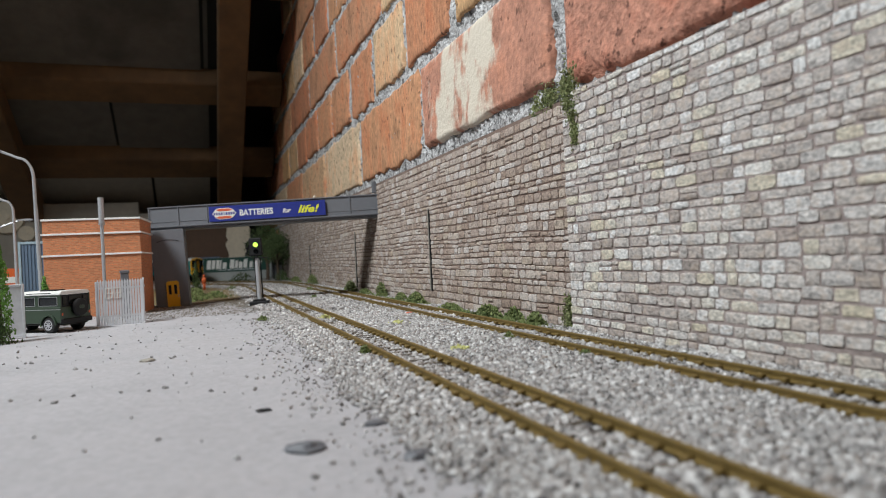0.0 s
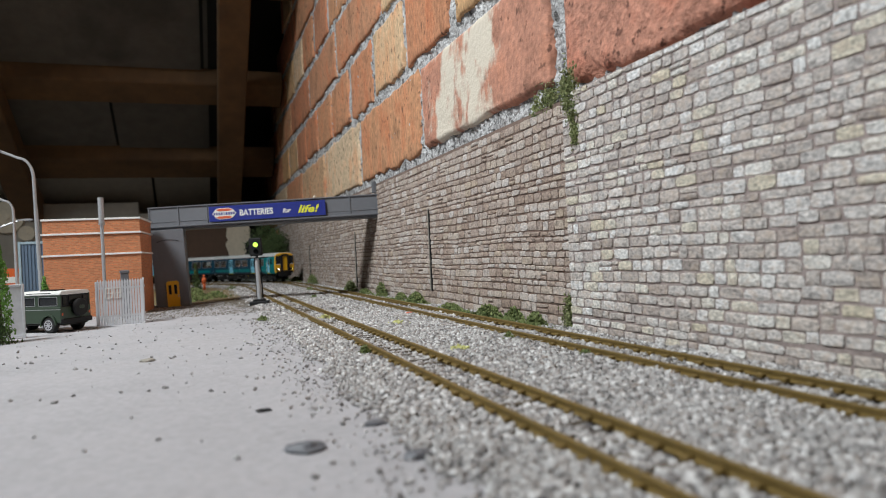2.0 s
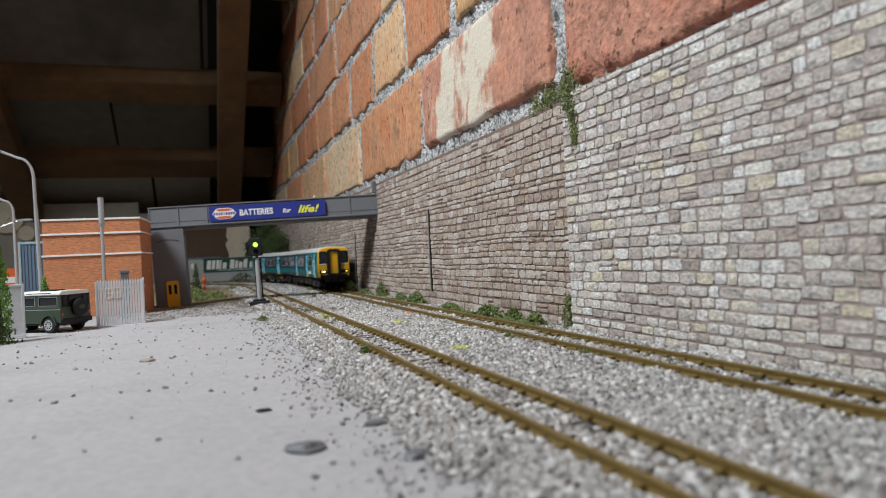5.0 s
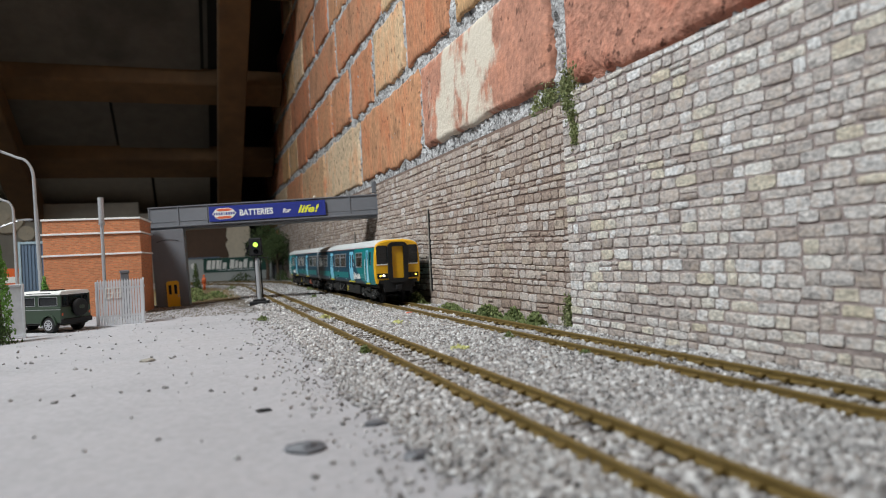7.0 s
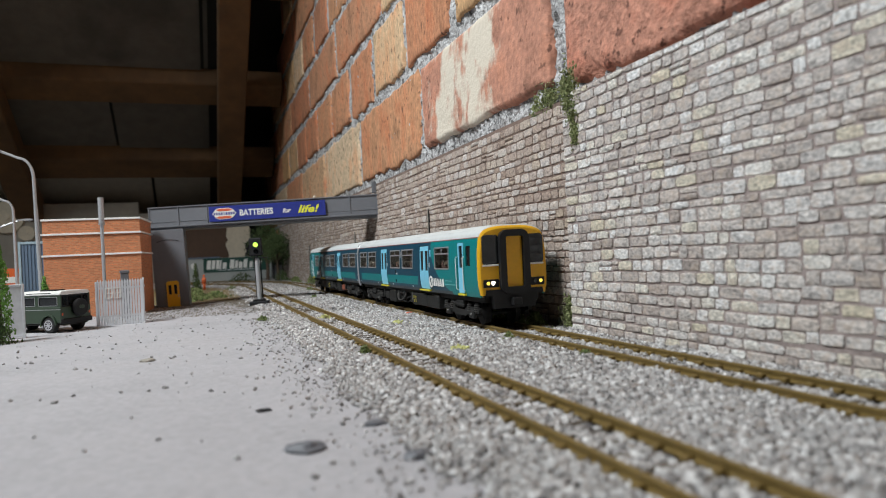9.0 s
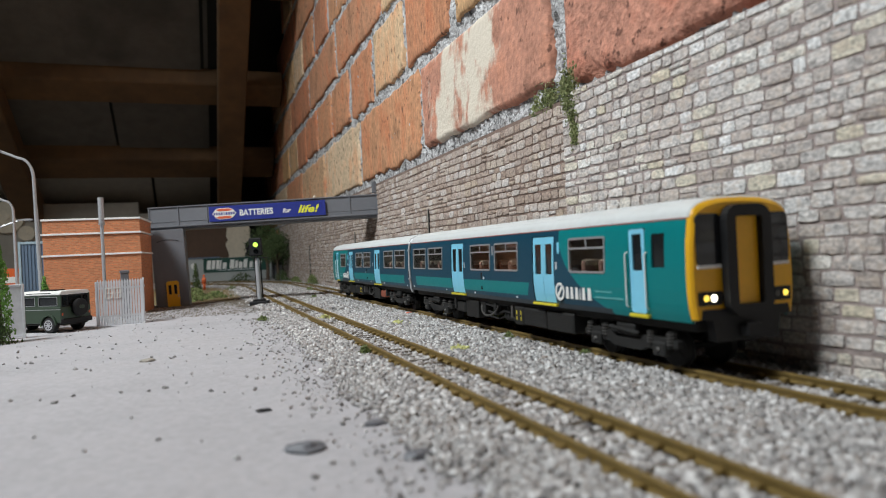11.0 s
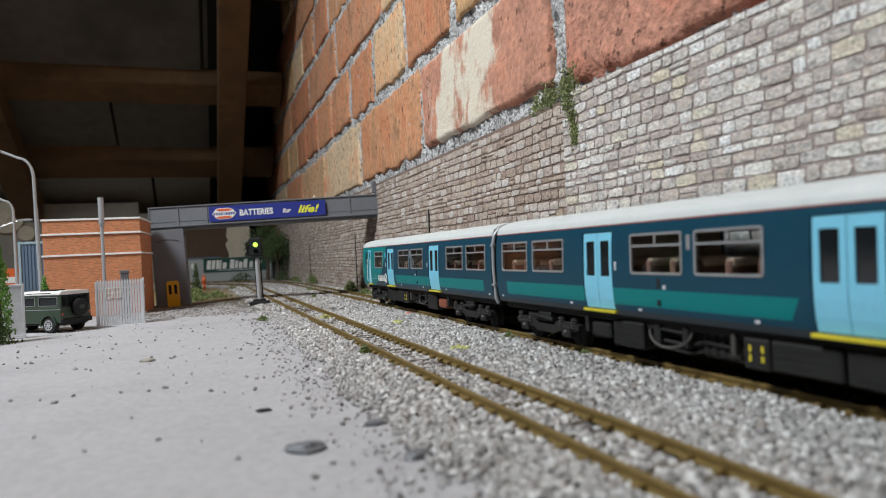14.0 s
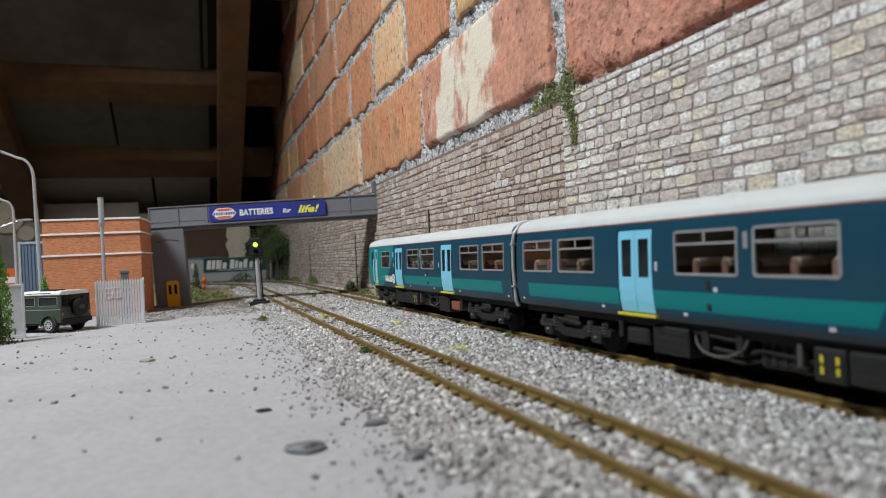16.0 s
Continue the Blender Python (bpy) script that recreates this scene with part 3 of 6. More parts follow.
def limed():
    """Brick with torn patches of old limewash that run across its length."""
    m = mat("limewashed_brick", (0.50, 0.24, 0.165), 0.85, scale=260, scale2=28, vary=0.6, bump=0.7, tint=(0.44, 0.185, 0.11), tint_amount=0.5, bump_scale=330, depth=0.0014, pits=(140, 0.64, 0.8, (0.14, 0.06, 0.04)))
    nt = m.node_tree
    N, K = nt.nodes, nt.links
    b = N["Principled BSDF"]
    old = b.inputs["Base Color"].links[0].from_socket
    co = N.new("ShaderNodeTexCoord").outputs["Object"]
    mp = N.new("ShaderNodeMapping")
    mp.inputs["Scale"].default_value = (1, 26, 15)
    mp.inputs["Location"].default_value = (0, 0.35, 0.2)
    K.new(co, mp.inputs["Vector"])
    n = N.new("ShaderNodeTexNoise")
    n.inputs["Scale"].default_value, n.inputs["Detail"].default_value, n.inputs["Roughness"].default_value = 1.0, 6, 0.62
    K.new(mp.outputs[0], n.inputs["Vector"])
    sep = N.new("ShaderNodeSeparateXYZ")
    K.new(co, sep.inputs[0])
    # the wash covers the middle of the brick
    rg = N.new("ShaderNodeMapRange")
    rg.interpolation_type = "SMOOTHSTEP"
    rg.inputs[1].default_value, rg.inputs[2].default_value = 0.350, 0.385
    K.new(sep.outputs[1], rg.inputs[0])
    rg2 = N.new("ShaderNodeMapRange")
    rg2.interpolation_type = "SMOOTHSTEP"
    rg2.inputs[1].default_value, rg2.inputs[2].default_value, rg2.inputs[3].default_value, rg2.inputs[4].default_value = 0.455, 0.53, 1.0, 0.25
    K.new(sep.outputs[1], rg2.inputs[0])
    a = N.new("ShaderNodeMath")
    a.operation = "MULTIPLY"
    K.new(rg.outputs[0], a.inputs[0])
    K.new(rg2.outputs[0], a.inputs[1])
    a2 = N.new("ShaderNodeMath")
    a2.operation = "MULTIPLY_ADD"
    a2.inputs[1].default_value, a2.inputs[2].default_value = 0.22, -0.125
    K.new(a.outputs[0], a2.inputs[0])
    s = N.new("ShaderNodeMath")
    s.operation = "ADD"
    K.new(n.outputs["Fac"], s.inputs[0])
    K.new(a2.outputs[0], s.inputs[1])
    st = N.new("ShaderNodeMapRange")
    st.inputs[1].default_value, st.inputs[2].default_value = 0.52, 0.60
    K.new(s.outputs[0], st.inputs[0])
    mx = N.new("ShaderNodeMix")
    mx.data_type = "RGBA"
    K.new(st.outputs[0], mx.inputs["Factor"])
    K.new(old, mx.inputs["A"])
    mx.inputs["B"].default_value = (0.70, 0.625, 0.52, 1)
    K.new(mx.outputs["Result"], b.inputs["Base Color"])
    return m


M_LIMED = limed()

# ---- baseboard, yard and ballast ----
GROUND = -3.0


def baseboard():
    bm = bmesh.new()
    box(bm, -1400, 30, -420, 1690, -40, GROUND - 0.5)
    solid("ground", bm, M_BED, "grey gravelled top of the model baseboard", "ground", kind="structure")
    bm = bmesh.new()
    # yard sheet with an uneven eastern edge
    poly = [(-1000, -400), (-1000, 760)]
    rng = random.Random(2)
    for k in range(0, 60):
        y = 760 - k * 20
        edge = -92 + rng.uniform(-3, 3)
        if y > 560:
            edge = -100 + rng.uniform(-4, 4) - (y - 560) * 0.12
        poly.append((edge, y))
    prism(bm, poly, GROUND - 0.5, GROUND, "z")
    solid("yard", bm, M_YARD, "pale grey dusty concrete yard surface", "yard", kind="structure")
    bm = bmesh.new()
    prism(bm, [(-420, 735), (-108, 735), (-95, 900), (-100, 1120), (-150, 1250), (-700, 1500), (-700, 735)], GROUND - 0.5, GROUND - 0.1, "z")
    solid("verge", bm, M_EARTH, "brown and green scatter verge behind the bridge", "verge", kind="structure")


baseboard()


def ballast():
    rng = np.random.default_rng(5)
    n1, n2 = 88000, 46000
    s = np.concatenate([60 + 440 * rng.random(n1) ** 1.15, rng.uniform(480, 1500, n2)])
    u = rng.uniform(-128, 27, n1 + n2)
    edge = np.array([2.5 * noise.noise(Vector((0.02 * v, 0, 1))) + 4 * noise.noise(Vector((0.06 * v, 5, 1))) for v in s])
    fray = rng.random(len(s))
    keep = (u > -99 - 4 * (s < 300) + 1.5 * edge - 24 * fray ** 10)
    # clear of the running rails
    for c in (0.0, -SPACING):
        for r in (-8.25, 8.25):
            keep &= np.abs(u - c - r) > 1.3
    s, u = s[keep], u[keep]
    cen = np.empty((len(s), 3))
    for i, (a, b) in enumerate(zip(s, u)):
        p, _ = way(a, b)
        cen[i, :2] = p
    between = np.minimum(np.abs(u), np.abs(u + SPACING)) < 8
    hump = np.array([noise.noise(Vector((0.05 * a, 0.05 * b, 4))) for a, b in zip(s, u)])
    cen[:, 2] = -2.75 + 0.7 * hump + rng.uniform(-0.35, 0.35, len(s)) - 0.42 * between
    far = np.clip((s - 450) / 700, 0, 1)
    size = (0.62 + 1.25 * rng.random(len(s)) ** 1.8) * (1 + 0.4 * far)
    size *= 1 - 0.45 * np.clip((-95 - u) / 12, 0, 1)
    ob = new("ballast", cloud("ballast", cen, size, M_GRAVEL, 6))
    tagged(ob, "pale grey granite chip ballast round the tracks", "ballast", kind="stuff")
    # loose chippings strewn over the yard
    n = 1150
    y = 95 + 560 * rng.random(n) ** 0.62
    x = -104 - 190 * rng.random(n) ** 1.6
    cen = np.stack([x, y, np.full(n, GROUND + 0.25)], 1)
    ob = new("chippings", cloud("chippings", cen, 0.2 + 1.3 * rng.random(n) ** 4, M_DUST, 8, squash=0.5))
    tagged(ob, "dark and white stone chippings strewn on the yard", "chippings", kind="stuff")
    # brown dirt gathered at the foot of the bridge and the building
    n = 9000
    y = 745 - 190 * rng.random(n) ** 1.7
    x = -98 - 112 * rng.random(n)
    cen = np.stack([x, y, np.full(n, GROUND + 0.02)], 1)
    ob = new("dirt", cloud("dirt", cen, 0.35 + 0.9 * rng.random(n) ** 2, M_DIRT, 12, squash=0.08))
    tagged(ob, "fine brown dirt strewn on the yard by the bridge pier", "dirt", kind="stuff")


ballast()


def yard_stones():
    for x, y, sx, sy, sz, m, lab in ((-124.5, 146, 8.6, 6, 2.9, M_GREYPL, "flat grey flake of stone lying on the yard"), (-167, 317, 6.2, 5, 2.2, M_PLASTER, "small pale grey stone on the yard"),
                                     (-129.5, 190, 4.2, 3, 1.3, M_SLATEDARK, "small dark stone on the yard"), (-106, 160, 5.5, 4, 1.8, M_GREYPL, "dark stone at the edge of the ballast"),
                                     (-104.5, 130, 7, 5, 2.4, M_GREYPL, "grey stone at the edge of the ballast")):
        bm = bmesh.new()
        bmesh.ops.create_icosphere(bm, subdivisions=2, radius=0.5)
        for v in bm.verts:
            n = noise.noise(v.co * 3 + Vector((x, y, 0)))
            v.co *= 1 + 0.35 * n
            v.co.x, v.co.y, v.co.z = v.co.x * sx, v.co.y * sy, max(v.co.z, -0.22) * sz
        solid("stone", bm, m, lab, "stone", at=mm(x, y, GROUND + 0.2 * sz))


yard_stones()

# ---- tracks ----


def rail_mesh(offset, s0, s1):
    prof = [(-1.0, -2.5), (1.0, -2.5), (1.0, -2.2), (0.35, -1.9), (0.35, -1.0), (0.62, -0.8), (0.62, -0.12), (0.45, 0), (-0.45, 0), (-0.62, -0.12), (-0.62, -0.8), (-0.35, -1.0), (-0.35, -1.9), (-1.0, -2.2)]
    bm = bmesh.new()
    rings = []
    stops = [s0, BEND] + list(np.arange(BEND + 20, s1 + 1, 20))
    for s in stops:
        p, d = way(s, offset)
        e = Vector((d.y, -d.x))
        rings.append([bm.verts.new((p.x + e.x * a, p.y + e.y * a, z)) for a, z in prof])
    n = len(prof)
    for a, b in zip(rings, rings[1:]):
        for k in range(n):
            bm.faces.new((a[k], a[(k + 1) % n], b[(k + 1) % n], b[k]))
    bm.faces.new(rings[0])
    bm.faces.new(rings[-1][::-1])
    return bm


def tracks():
    bm = bmesh.new()
    box(bm, -14.5, 14.5, -1.35, 1.35, -4.6, -2.5, 0.2)
    for r in (-8.25, 8.25):
        for side in (-1, 1):
            box(bm, r + side * 1.45 - 1.0, r + side * 1.45 + 1.0, -1.15, 1.15, -2.55, -1.25, 0.3)
    sleeper = finish(bm, "sleeper", M_SLEEPER)
    sleeper.materials.append(M_RAIL)
    for f in sleeper.polygons:
        if f.center.z > -0.00245:
            f.material_index = 1
    for offset, lab in ((0.0, "model railway track with rusty ochre rails beside the stone wall"), (-SPACING, "model railway track with rusty ochre rails beside the yard")):
        root = thing("railway_track", lab, "railway track", group="tracks", at=mm(offset, 0, 0))
        for r in (-8.25, 8.25):
            bm = rail_mesh(offset + r, 55, 1560)
            bmesh.ops.translate(bm, vec=(-offset, 0, 0), verts=bm.verts)
            part("rail", bm, M_RAIL, root)
        s = 60.0
        while s < 1540:
            p, d = way(s, offset)
            ob = new("sleeper", sleeper)
            ob.parent = root
            ob.matrix_basis = mm(p.x - offset, p.y, 0, 0, 0, math.degrees(math.atan2(-d.x, d.y)))
            s += 8.4


tracks()

# ---- the model retaining wall ----
WALL_TOP = 112.0
NEAR_X, FAR_X, PIER_Y = 25.5, 28.5, 288.0


def stone_outline(w, h, rng, grain):
    """Eight points round a roughly squared stone, in (y, z)."""
    out = []
    for s, t in ((-1, -1), (0, -1), (1, -1), (1, 0), (1, 1), (0, 1), (-1, 1), (-1, 0)):
        k = 0.95 if s and t else 1.0
        chip = rng.uniform(0.86, 1.0) if s and t else 1.0
        out.append((s * w / 2 * k * (1 - (1 - chip) * 0.5) + rng.uniform(-grain, grain), t * h / 2 * k * chip + rng.uniform(-grain, grain) * 0.6))
    return out


def stone_parts(w, h, d, rng, grain=0.3):
    """Vertices and faces of one rough-faced stone, its face towards -x."""
    c = stone_outline(w, h, rng, grain)
    k = 1 - 0.45 / w
    q = 1 - 0.5 / h
    verts = [(0.4, y, z) for y, z in c] + [(-d * 0.55, y, z) for y, z in c]
    verts += [(-d + rng.uniform(-0.16, 0.16), y * k, z * q) for y, z in c]
    verts.append((-d - rng.uniform(-0.1, 0.4), rng.uniform(-0.2, 0.2) * w, rng.uniform(-0.2, 0.2) * h))
    faces = []
    for i in range(8):
        j = (i + 1) % 8
        faces += [(i, 8 + i, 8 + j, j), (8 + i, 16 + i, 16 + j, 8 + j), (16 + i, 24, 16 + j)]
    return verts, faces


def courses(rng, z0, z1):
    z = z0
    while z < z1 - 2.0:
        h = min(rng.choice((3.0, 3.6, 4.0, 4.5, 4.8, 5.2, 5.4)), z1 - z)
        yield z, z + h
        z += h


def sway(y, z):
    """How far a course wanders up and down along the wall."""
    if z > WALL_TOP - 8 or z < 3:
        return 0.0
    step = 0.9 if y < 152 else 0.0   # the courses jump where two moulded sheets meet
    return step + 1.3 * noise.noise(Vector((0.012 * y, 0.03 * z, 2.0))) + 0.5 * noise.noise(Vector((0.05 * y, 0.1 * z, 7.0)))


def retaining_wall():
    rng = random.Random(21)
    root = thing("wall_retaining", "embossed grey stone retaining wall of the model", "wall", kind="structure")
    bm = bmesh.new()
    box(bm, NEAR_X + 0.1, 33, -420, PIER_Y, GROUND - 1, WALL_TOP - 0.4)
    part("joint_bed", bm, M_JOINT, root, "brown mortar joints")
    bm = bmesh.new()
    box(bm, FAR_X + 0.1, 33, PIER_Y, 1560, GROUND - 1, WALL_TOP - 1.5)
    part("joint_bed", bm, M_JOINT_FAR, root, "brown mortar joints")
    meshes = {}
    near, far = [], []
    for z0, z1 in courses(rng, GROUND, WALL_TOP):
        y = PIER_Y
        while y > 60:
            w = rng.choice((5, 6, 7, 8, 9, 10, 11, 12))
            h = z1 - z0
            if 121 < y < 203:
                key = (w, round(h * 5), rng.randrange(4))
                if key not in meshes:
                    v, f = stone_parts(w - 0.42, key[1] / 5 - 0.5, 0.42, rng)
                    me = bpy.data.meshes.new("stone_block")
                    me.from_pydata([tuple(c * MM for c in p) for p in v], [], f)
                    me.materials.append(M_STONE)
                    meshes[key] = me
                ob = new("stone_block", meshes[key])
                ob.parent = root
                ob.matrix_basis = mm(NEAR_X + rng.uniform(-0.1, 0.3), y - w / 2, (z0 + z1) / 2 + sway(y - w / 2, (z0 + z1) / 2), rng.uniform(-0.8, 0.8), 0, 0)
            else:
                if h > 4.7 and rng.random() < 0.07:
                    near += [(y - w / 2, z0 + h * 0.27, w, h * 0.52, NEAR_X), (y - w / 2, z0 + h * 0.77, w, h * 0.48, NEAR_X)]
                else:
                    near.append((y - w / 2, (z0 + z1) / 2, w, h, NEAR_X))
            y -= w
    for z0, z1 in courses(rng, GROUND, WALL_TOP - 1.5):
        y = PIER_Y
        while y < 1540:
            w = rng.choice((6, 7, 8, 9, 10, 11, 13))
            h = z1 - z0
            if h > 4.7 and rng.random() < 0.07:
                far += [(y + w / 2, z0 + h * 0.27, w, h * 0.52, FAR_X), (y + w / 2, z0 + h * 0.77, w, h * 0.48, FAR_X)]
            else:
                far.append((y + w / 2, (z0 + z1) / 2, w, h, FAR_X))
            y += w
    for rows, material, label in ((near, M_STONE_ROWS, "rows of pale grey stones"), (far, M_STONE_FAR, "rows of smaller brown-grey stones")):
        verts, faces = [], []
        for y, z, w, h, x in rows:
            base = len(verts)
            v, f = stone_parts(w - 0.42 - rng.choice((0, 0, 0.5)), h - 0.5 - rng.choice((0, 0, 0.35)), 0.44 + rng.uniform(-0.16, 0.2), rng, 0.36)
            z += sway(y, z)
            verts += [((x + a) * MM, (y + b) * MM, (z + c) * MM) for a, b, c in v]
            faces += [tuple(base + i for i in q) for q in f]
        me = bpy.data.meshes.new("stone_rows")
        me.from_pydata(verts, [], faces)
        me.materials.append(material)
        ob = new("stone_rows", me)
        ob.parent = root
        tagged(ob, label, kind="stuff")
    # the open joints between the wall's moulded sheets, with their curled pale edges
    for y, z0, z1, wide in ((503, 8, 72, 1.3), (772, 2, 66, 2.2), (1120, 4, 60, 2.4)):
        bm = bmesh.new()
        prism(bm, [(y - wide / 2, z0), (y + wide * 0.7, z0), (y + wide * 0.2, z1), (y - wide * 0.1, z1)], FAR_X - 1.25, FAR_X - 0.2, "x")
        part("open_joint", bm, M_BLACK, root, "dark open joint between wall sheets")
        bm = bmesh.new()
        prism(bm, [(y + wide * 0.7, z0), (y + wide * 0.7 + 1.1, z0), (y + wide * 0.2 + 0.8, z1), (y + wide * 0.2, z1)], FAR_X - 1.9, FAR_X - 0.2, "x")
        part("sheet_edge", bm, M_PLASTER, root, "pale cut edge of a wall sheet")


retaining_wall()

M_WORDING = mat("pale_teal_print", (0.12, 0.40, 0.40), 0.5, vary=0.1, bump=0.0)
# ---- the diesel railcar, two cars ----
CAR, GAP, PIVOT = 259.0, 6.0, 93.0
PROFILE = ((15, 17.0), (17, 17.7), (20, 18.2), (24, 18.5), (31, 18.5), (38, 18.2), (42, 17.8), (44.5, 17.3))


def half_width(z):
    for (z0, y0), (z1, y1) in zip(PROFILE, PROFILE[1:]):
        if z <= z1:
            return y0 + (y1 - y0) * (z - z0) / (z1 - z0)
    return PROFILE[-1][1]


def roof_line(n=18, lift=0.0):
    out = []
    for k in range(n + 1):
        a = math.pi * k / n
        c, s = math.cos(a), math.sin(a)
        out.append((17.3 * math.copysign(abs(c) ** 0.72, c), 44.5 + (5.8 + lift) * s ** 0.85))
    return out


# distances from the cab front
WINDOWS = ((41.3, 64.2, 28.6, 40.6), (106.0, 129.6, 28.6, 40.6), (134.8, 158.3, 28.6, 40.6), (199.5, 223.7, 28.6, 40.6), (228.6, 252.5, 28.6, 40.6))
DOORS = ((75.7, 93.0, 16.4, 42.2), (168.8, 186.2, 16.4, 42.2))
CAB_DOOR = (20.2, 28.2, 16.4, 42.4)
CAB_LIGHT = (11.0, 17.0, 30.5, 40.5)


def fx(d):
    return CAR / 2 - d


def car_side(bm, side):
    """One flank with its openings, a curved sheet."""
    holes = WINDOWS + DOORS + (CAB_DOOR, CAB_LIGHT)
    xs = sorted({fx(2.0), fx(CAR), *(fx(h[0]) for h in holes), *(fx(h[1]) for h in holes)})
    zs = sorted({15.0, 16.4, 17.7, 20.0, 24.0, 28.6, 30.5, 34.0, 38.0, 40.5, 40.6, 42.2, 42.4, 44.5})
    grid = [[bm.verts.new((x, side * half_width(z), z)) for z in zs] for x in xs]
    for i in range(len(xs) - 1):
        for j in range(len(zs) - 1):
            xm, zm = (xs[i] + xs[i + 1]) / 2, (zs[j] + zs[j + 1]) / 2
            if any(fx(h[1]) < xm < fx(h[0]) and h[2] < zm < h[3] for h in holes):
                continue
            bm.faces.new((grid[i][j], grid[i + 1][j], grid[i + 1][j + 1], grid[i][j + 1]))


def railcar(label, pipe):
    car = thing("railcar", label, "railcar", group="cars of the train")
    for side in (-1, 1):
        bm = bmesh.new()
        car_side(bm, side)
        ob = part("side_panel", bm, M_LIVERY, car, "turquoise and dark blue painted side", smooth=False)
        mod = ob.modifiers.new("thick", "SOLIDIFY")
        mod.thickness, mod.offset = 0.0008, -1
        bm = bmesh.new()
        car_side(bm, side)
        for v in bm.verts:
            v.co.y -= side * 1.1
        part("cabin_lining", bm, M_CABIN, car, "beige inner lining")
        bm = bmesh.new()
        box(bm, fx(CAR), fx(2), side * 17.4 - 0.1, side * 17.4 + 0.1, 44.1, 44.45)
        part("cantrail_stripe", bm, M_REDLINE, car, "thin red cantrail line")
        for d0, d1, z0, z1 in WINDOWS:
            w, h, cx, cz = d0 - d1, z1 - z0, fx((d0 + d1) / 2), (z0 + z1) / 2
            y = side * (half_width(cz) - 0.1)
            lean = mm(cx, y, cz, side * 1.6, 0, 0)
            bm = bmesh.new()
            ring(bm, -w + 0.5, h + 0.5, 1.2, 0.75, -0.35, 0.35)
            box(bm, w / 2 + 0.5, -w / 2 - 0.5, -0.2, 0.25, h * 0.5 - 3.9, h * 0.5 - 3.2)
            if -w > 15:
                box(bm, -0.4, 0.4, -0.2, 0.25, h * 0.5 - 3.4, h * 0.5 - 0.3)
            win = part("window", bm, M_FRAME, car, "grey-framed hopper window", at=lean)
            bm = bmesh.new()
            box(bm, w / 2 + 0.4, -w / 2 - 0.4, -0.1, 0.1, -h / 2 + 0.4, h / 2 - 0.4)
            pane = part("pane", bm, M_PANE, win)
            pane.visible_shadow = False
        for d0, d1, z0, z1 in DOORS:
            mid = (d0 + d1) / 2
            for a, b in ((d0 + 0.25, mid - 0.1), (mid + 0.1, d1 - 0.25)):
                bm = bmesh.new()
                rows = (z0 + 0.3, 20.0, 24.0, 27.5, 39.2, z1 - 0.3)
                wa, wb = fx(a) - 1.7, fx(b) + 1.7
                cols = (fx(b), wb, wa, fx(a))
                g = [[bm.verts.new((x, side * (half_width(z) - 0.25), z)) for z in rows] for x in cols]
                for i in range(3):
                    for j in range(5):
                        if i == 1 and j == 3:
                            continue
                        bm.faces.new((g[i][j], g[i + 1][j], g[i + 1][j + 1], g[i][j + 1]))
                leaf = part("door", bm, M_SKY, car, "pale blue sliding door leaf")
                mod = leaf.modifiers.new("thick", "SOLIDIFY")
                mod.thickness = 0.0007
                bm = bmesh.new()
                box(bm, wb - 0.2, wa + 0.2, side * 17.65 - 0.12, side * 17.65 + 0.12, 27.2, 39.5)
                part("door_pane", bm, M_DARKGLASS, leaf, "dark door glazing")
            bm = bmesh.new()
            box(bm, fx(d1) - 0.8, fx(d0) + 0.8, side * 17.2, side * 18.6, 15.4, 16.3, 0.15)
            part("step", bm, M_STEP, car, "yellow door step")
            bm = bmesh.new()
            box(bm, fx(d0) + 1.6, fx(d0) + 2.6, side * 18.35, side * 18.7, 29.5, 32.2, 0.1)
            part("door_control", bm, M_PALE, car)
        d0, d1, z0, z1 = CAB_DOOR
        bm = bmesh.new()
        ring(bm, d1 - d0 - 0.3, z1 - z0 - 0.3, 1.0, 1.5, side * 17.9 - 0.25, side * 17.9 + 0.25, cx=fx((d0 + d1) / 2), cz=(z0 + z1) / 2)
        box(bm, fx(d1) + 1, fx(d0) - 1, side * 17.9 - 0.2, side * 17.9 + 0.2, z0 + 1, 29.5)
        leaf = part("cab_door", bm, M_SKY, car, "pale blue cab door")
        bm = bmesh.new()
        box(bm, fx(d1) + 1.2, fx(d0) - 1.2, side * 17.6 - 0.1, side * 17.6 + 0.1, 29, 41)
        part("cab_door_pane", bm, M_DARKGLASS, leaf)
        for d in (d0 - 0.9, d1 + 0.9):
            bm = bmesh.new()
            tube(bm, [(fx(d), side * 18.2, 18), (fx(d), side * 19.1, 18.6), (fx(d), side * 19.1, 34.6), (fx(d), side * 18.2, 35.2)], 0.28, 6)
            part("grab_rail", bm, M_WHITE, car, "white cab grab rail")
        bm = bmesh.new()
        box(bm, fx(d1) - 0.6, fx(d0) + 0.6, side * 17.2, side * 18.6, 15.2, 16.2, 0.15)
        part("step", bm, M_STEP, car, "yellow cab step")
        d0, d1, z0, z1 = CAB_LIGHT
        bm = bmesh.new()
        box(bm, fx(d1) - 0.2, fx(d0) + 0.2, side * 17.75 - 0.1, side * 17.75 + 0.1, z0 - 0.2, z1 + 0.2)
        part("cab_side_window", bm, M_DARKGLASS, car)
        # operator's mark and wording on the flank, as plain shapes
        y = side * 18.36
        bm = bmesh.new()
        ring(bm, 6.7, 6.7, 3.34, 1.0, y - 0.15, y + 0.15, cx=fx(71.7), cz=21.3)
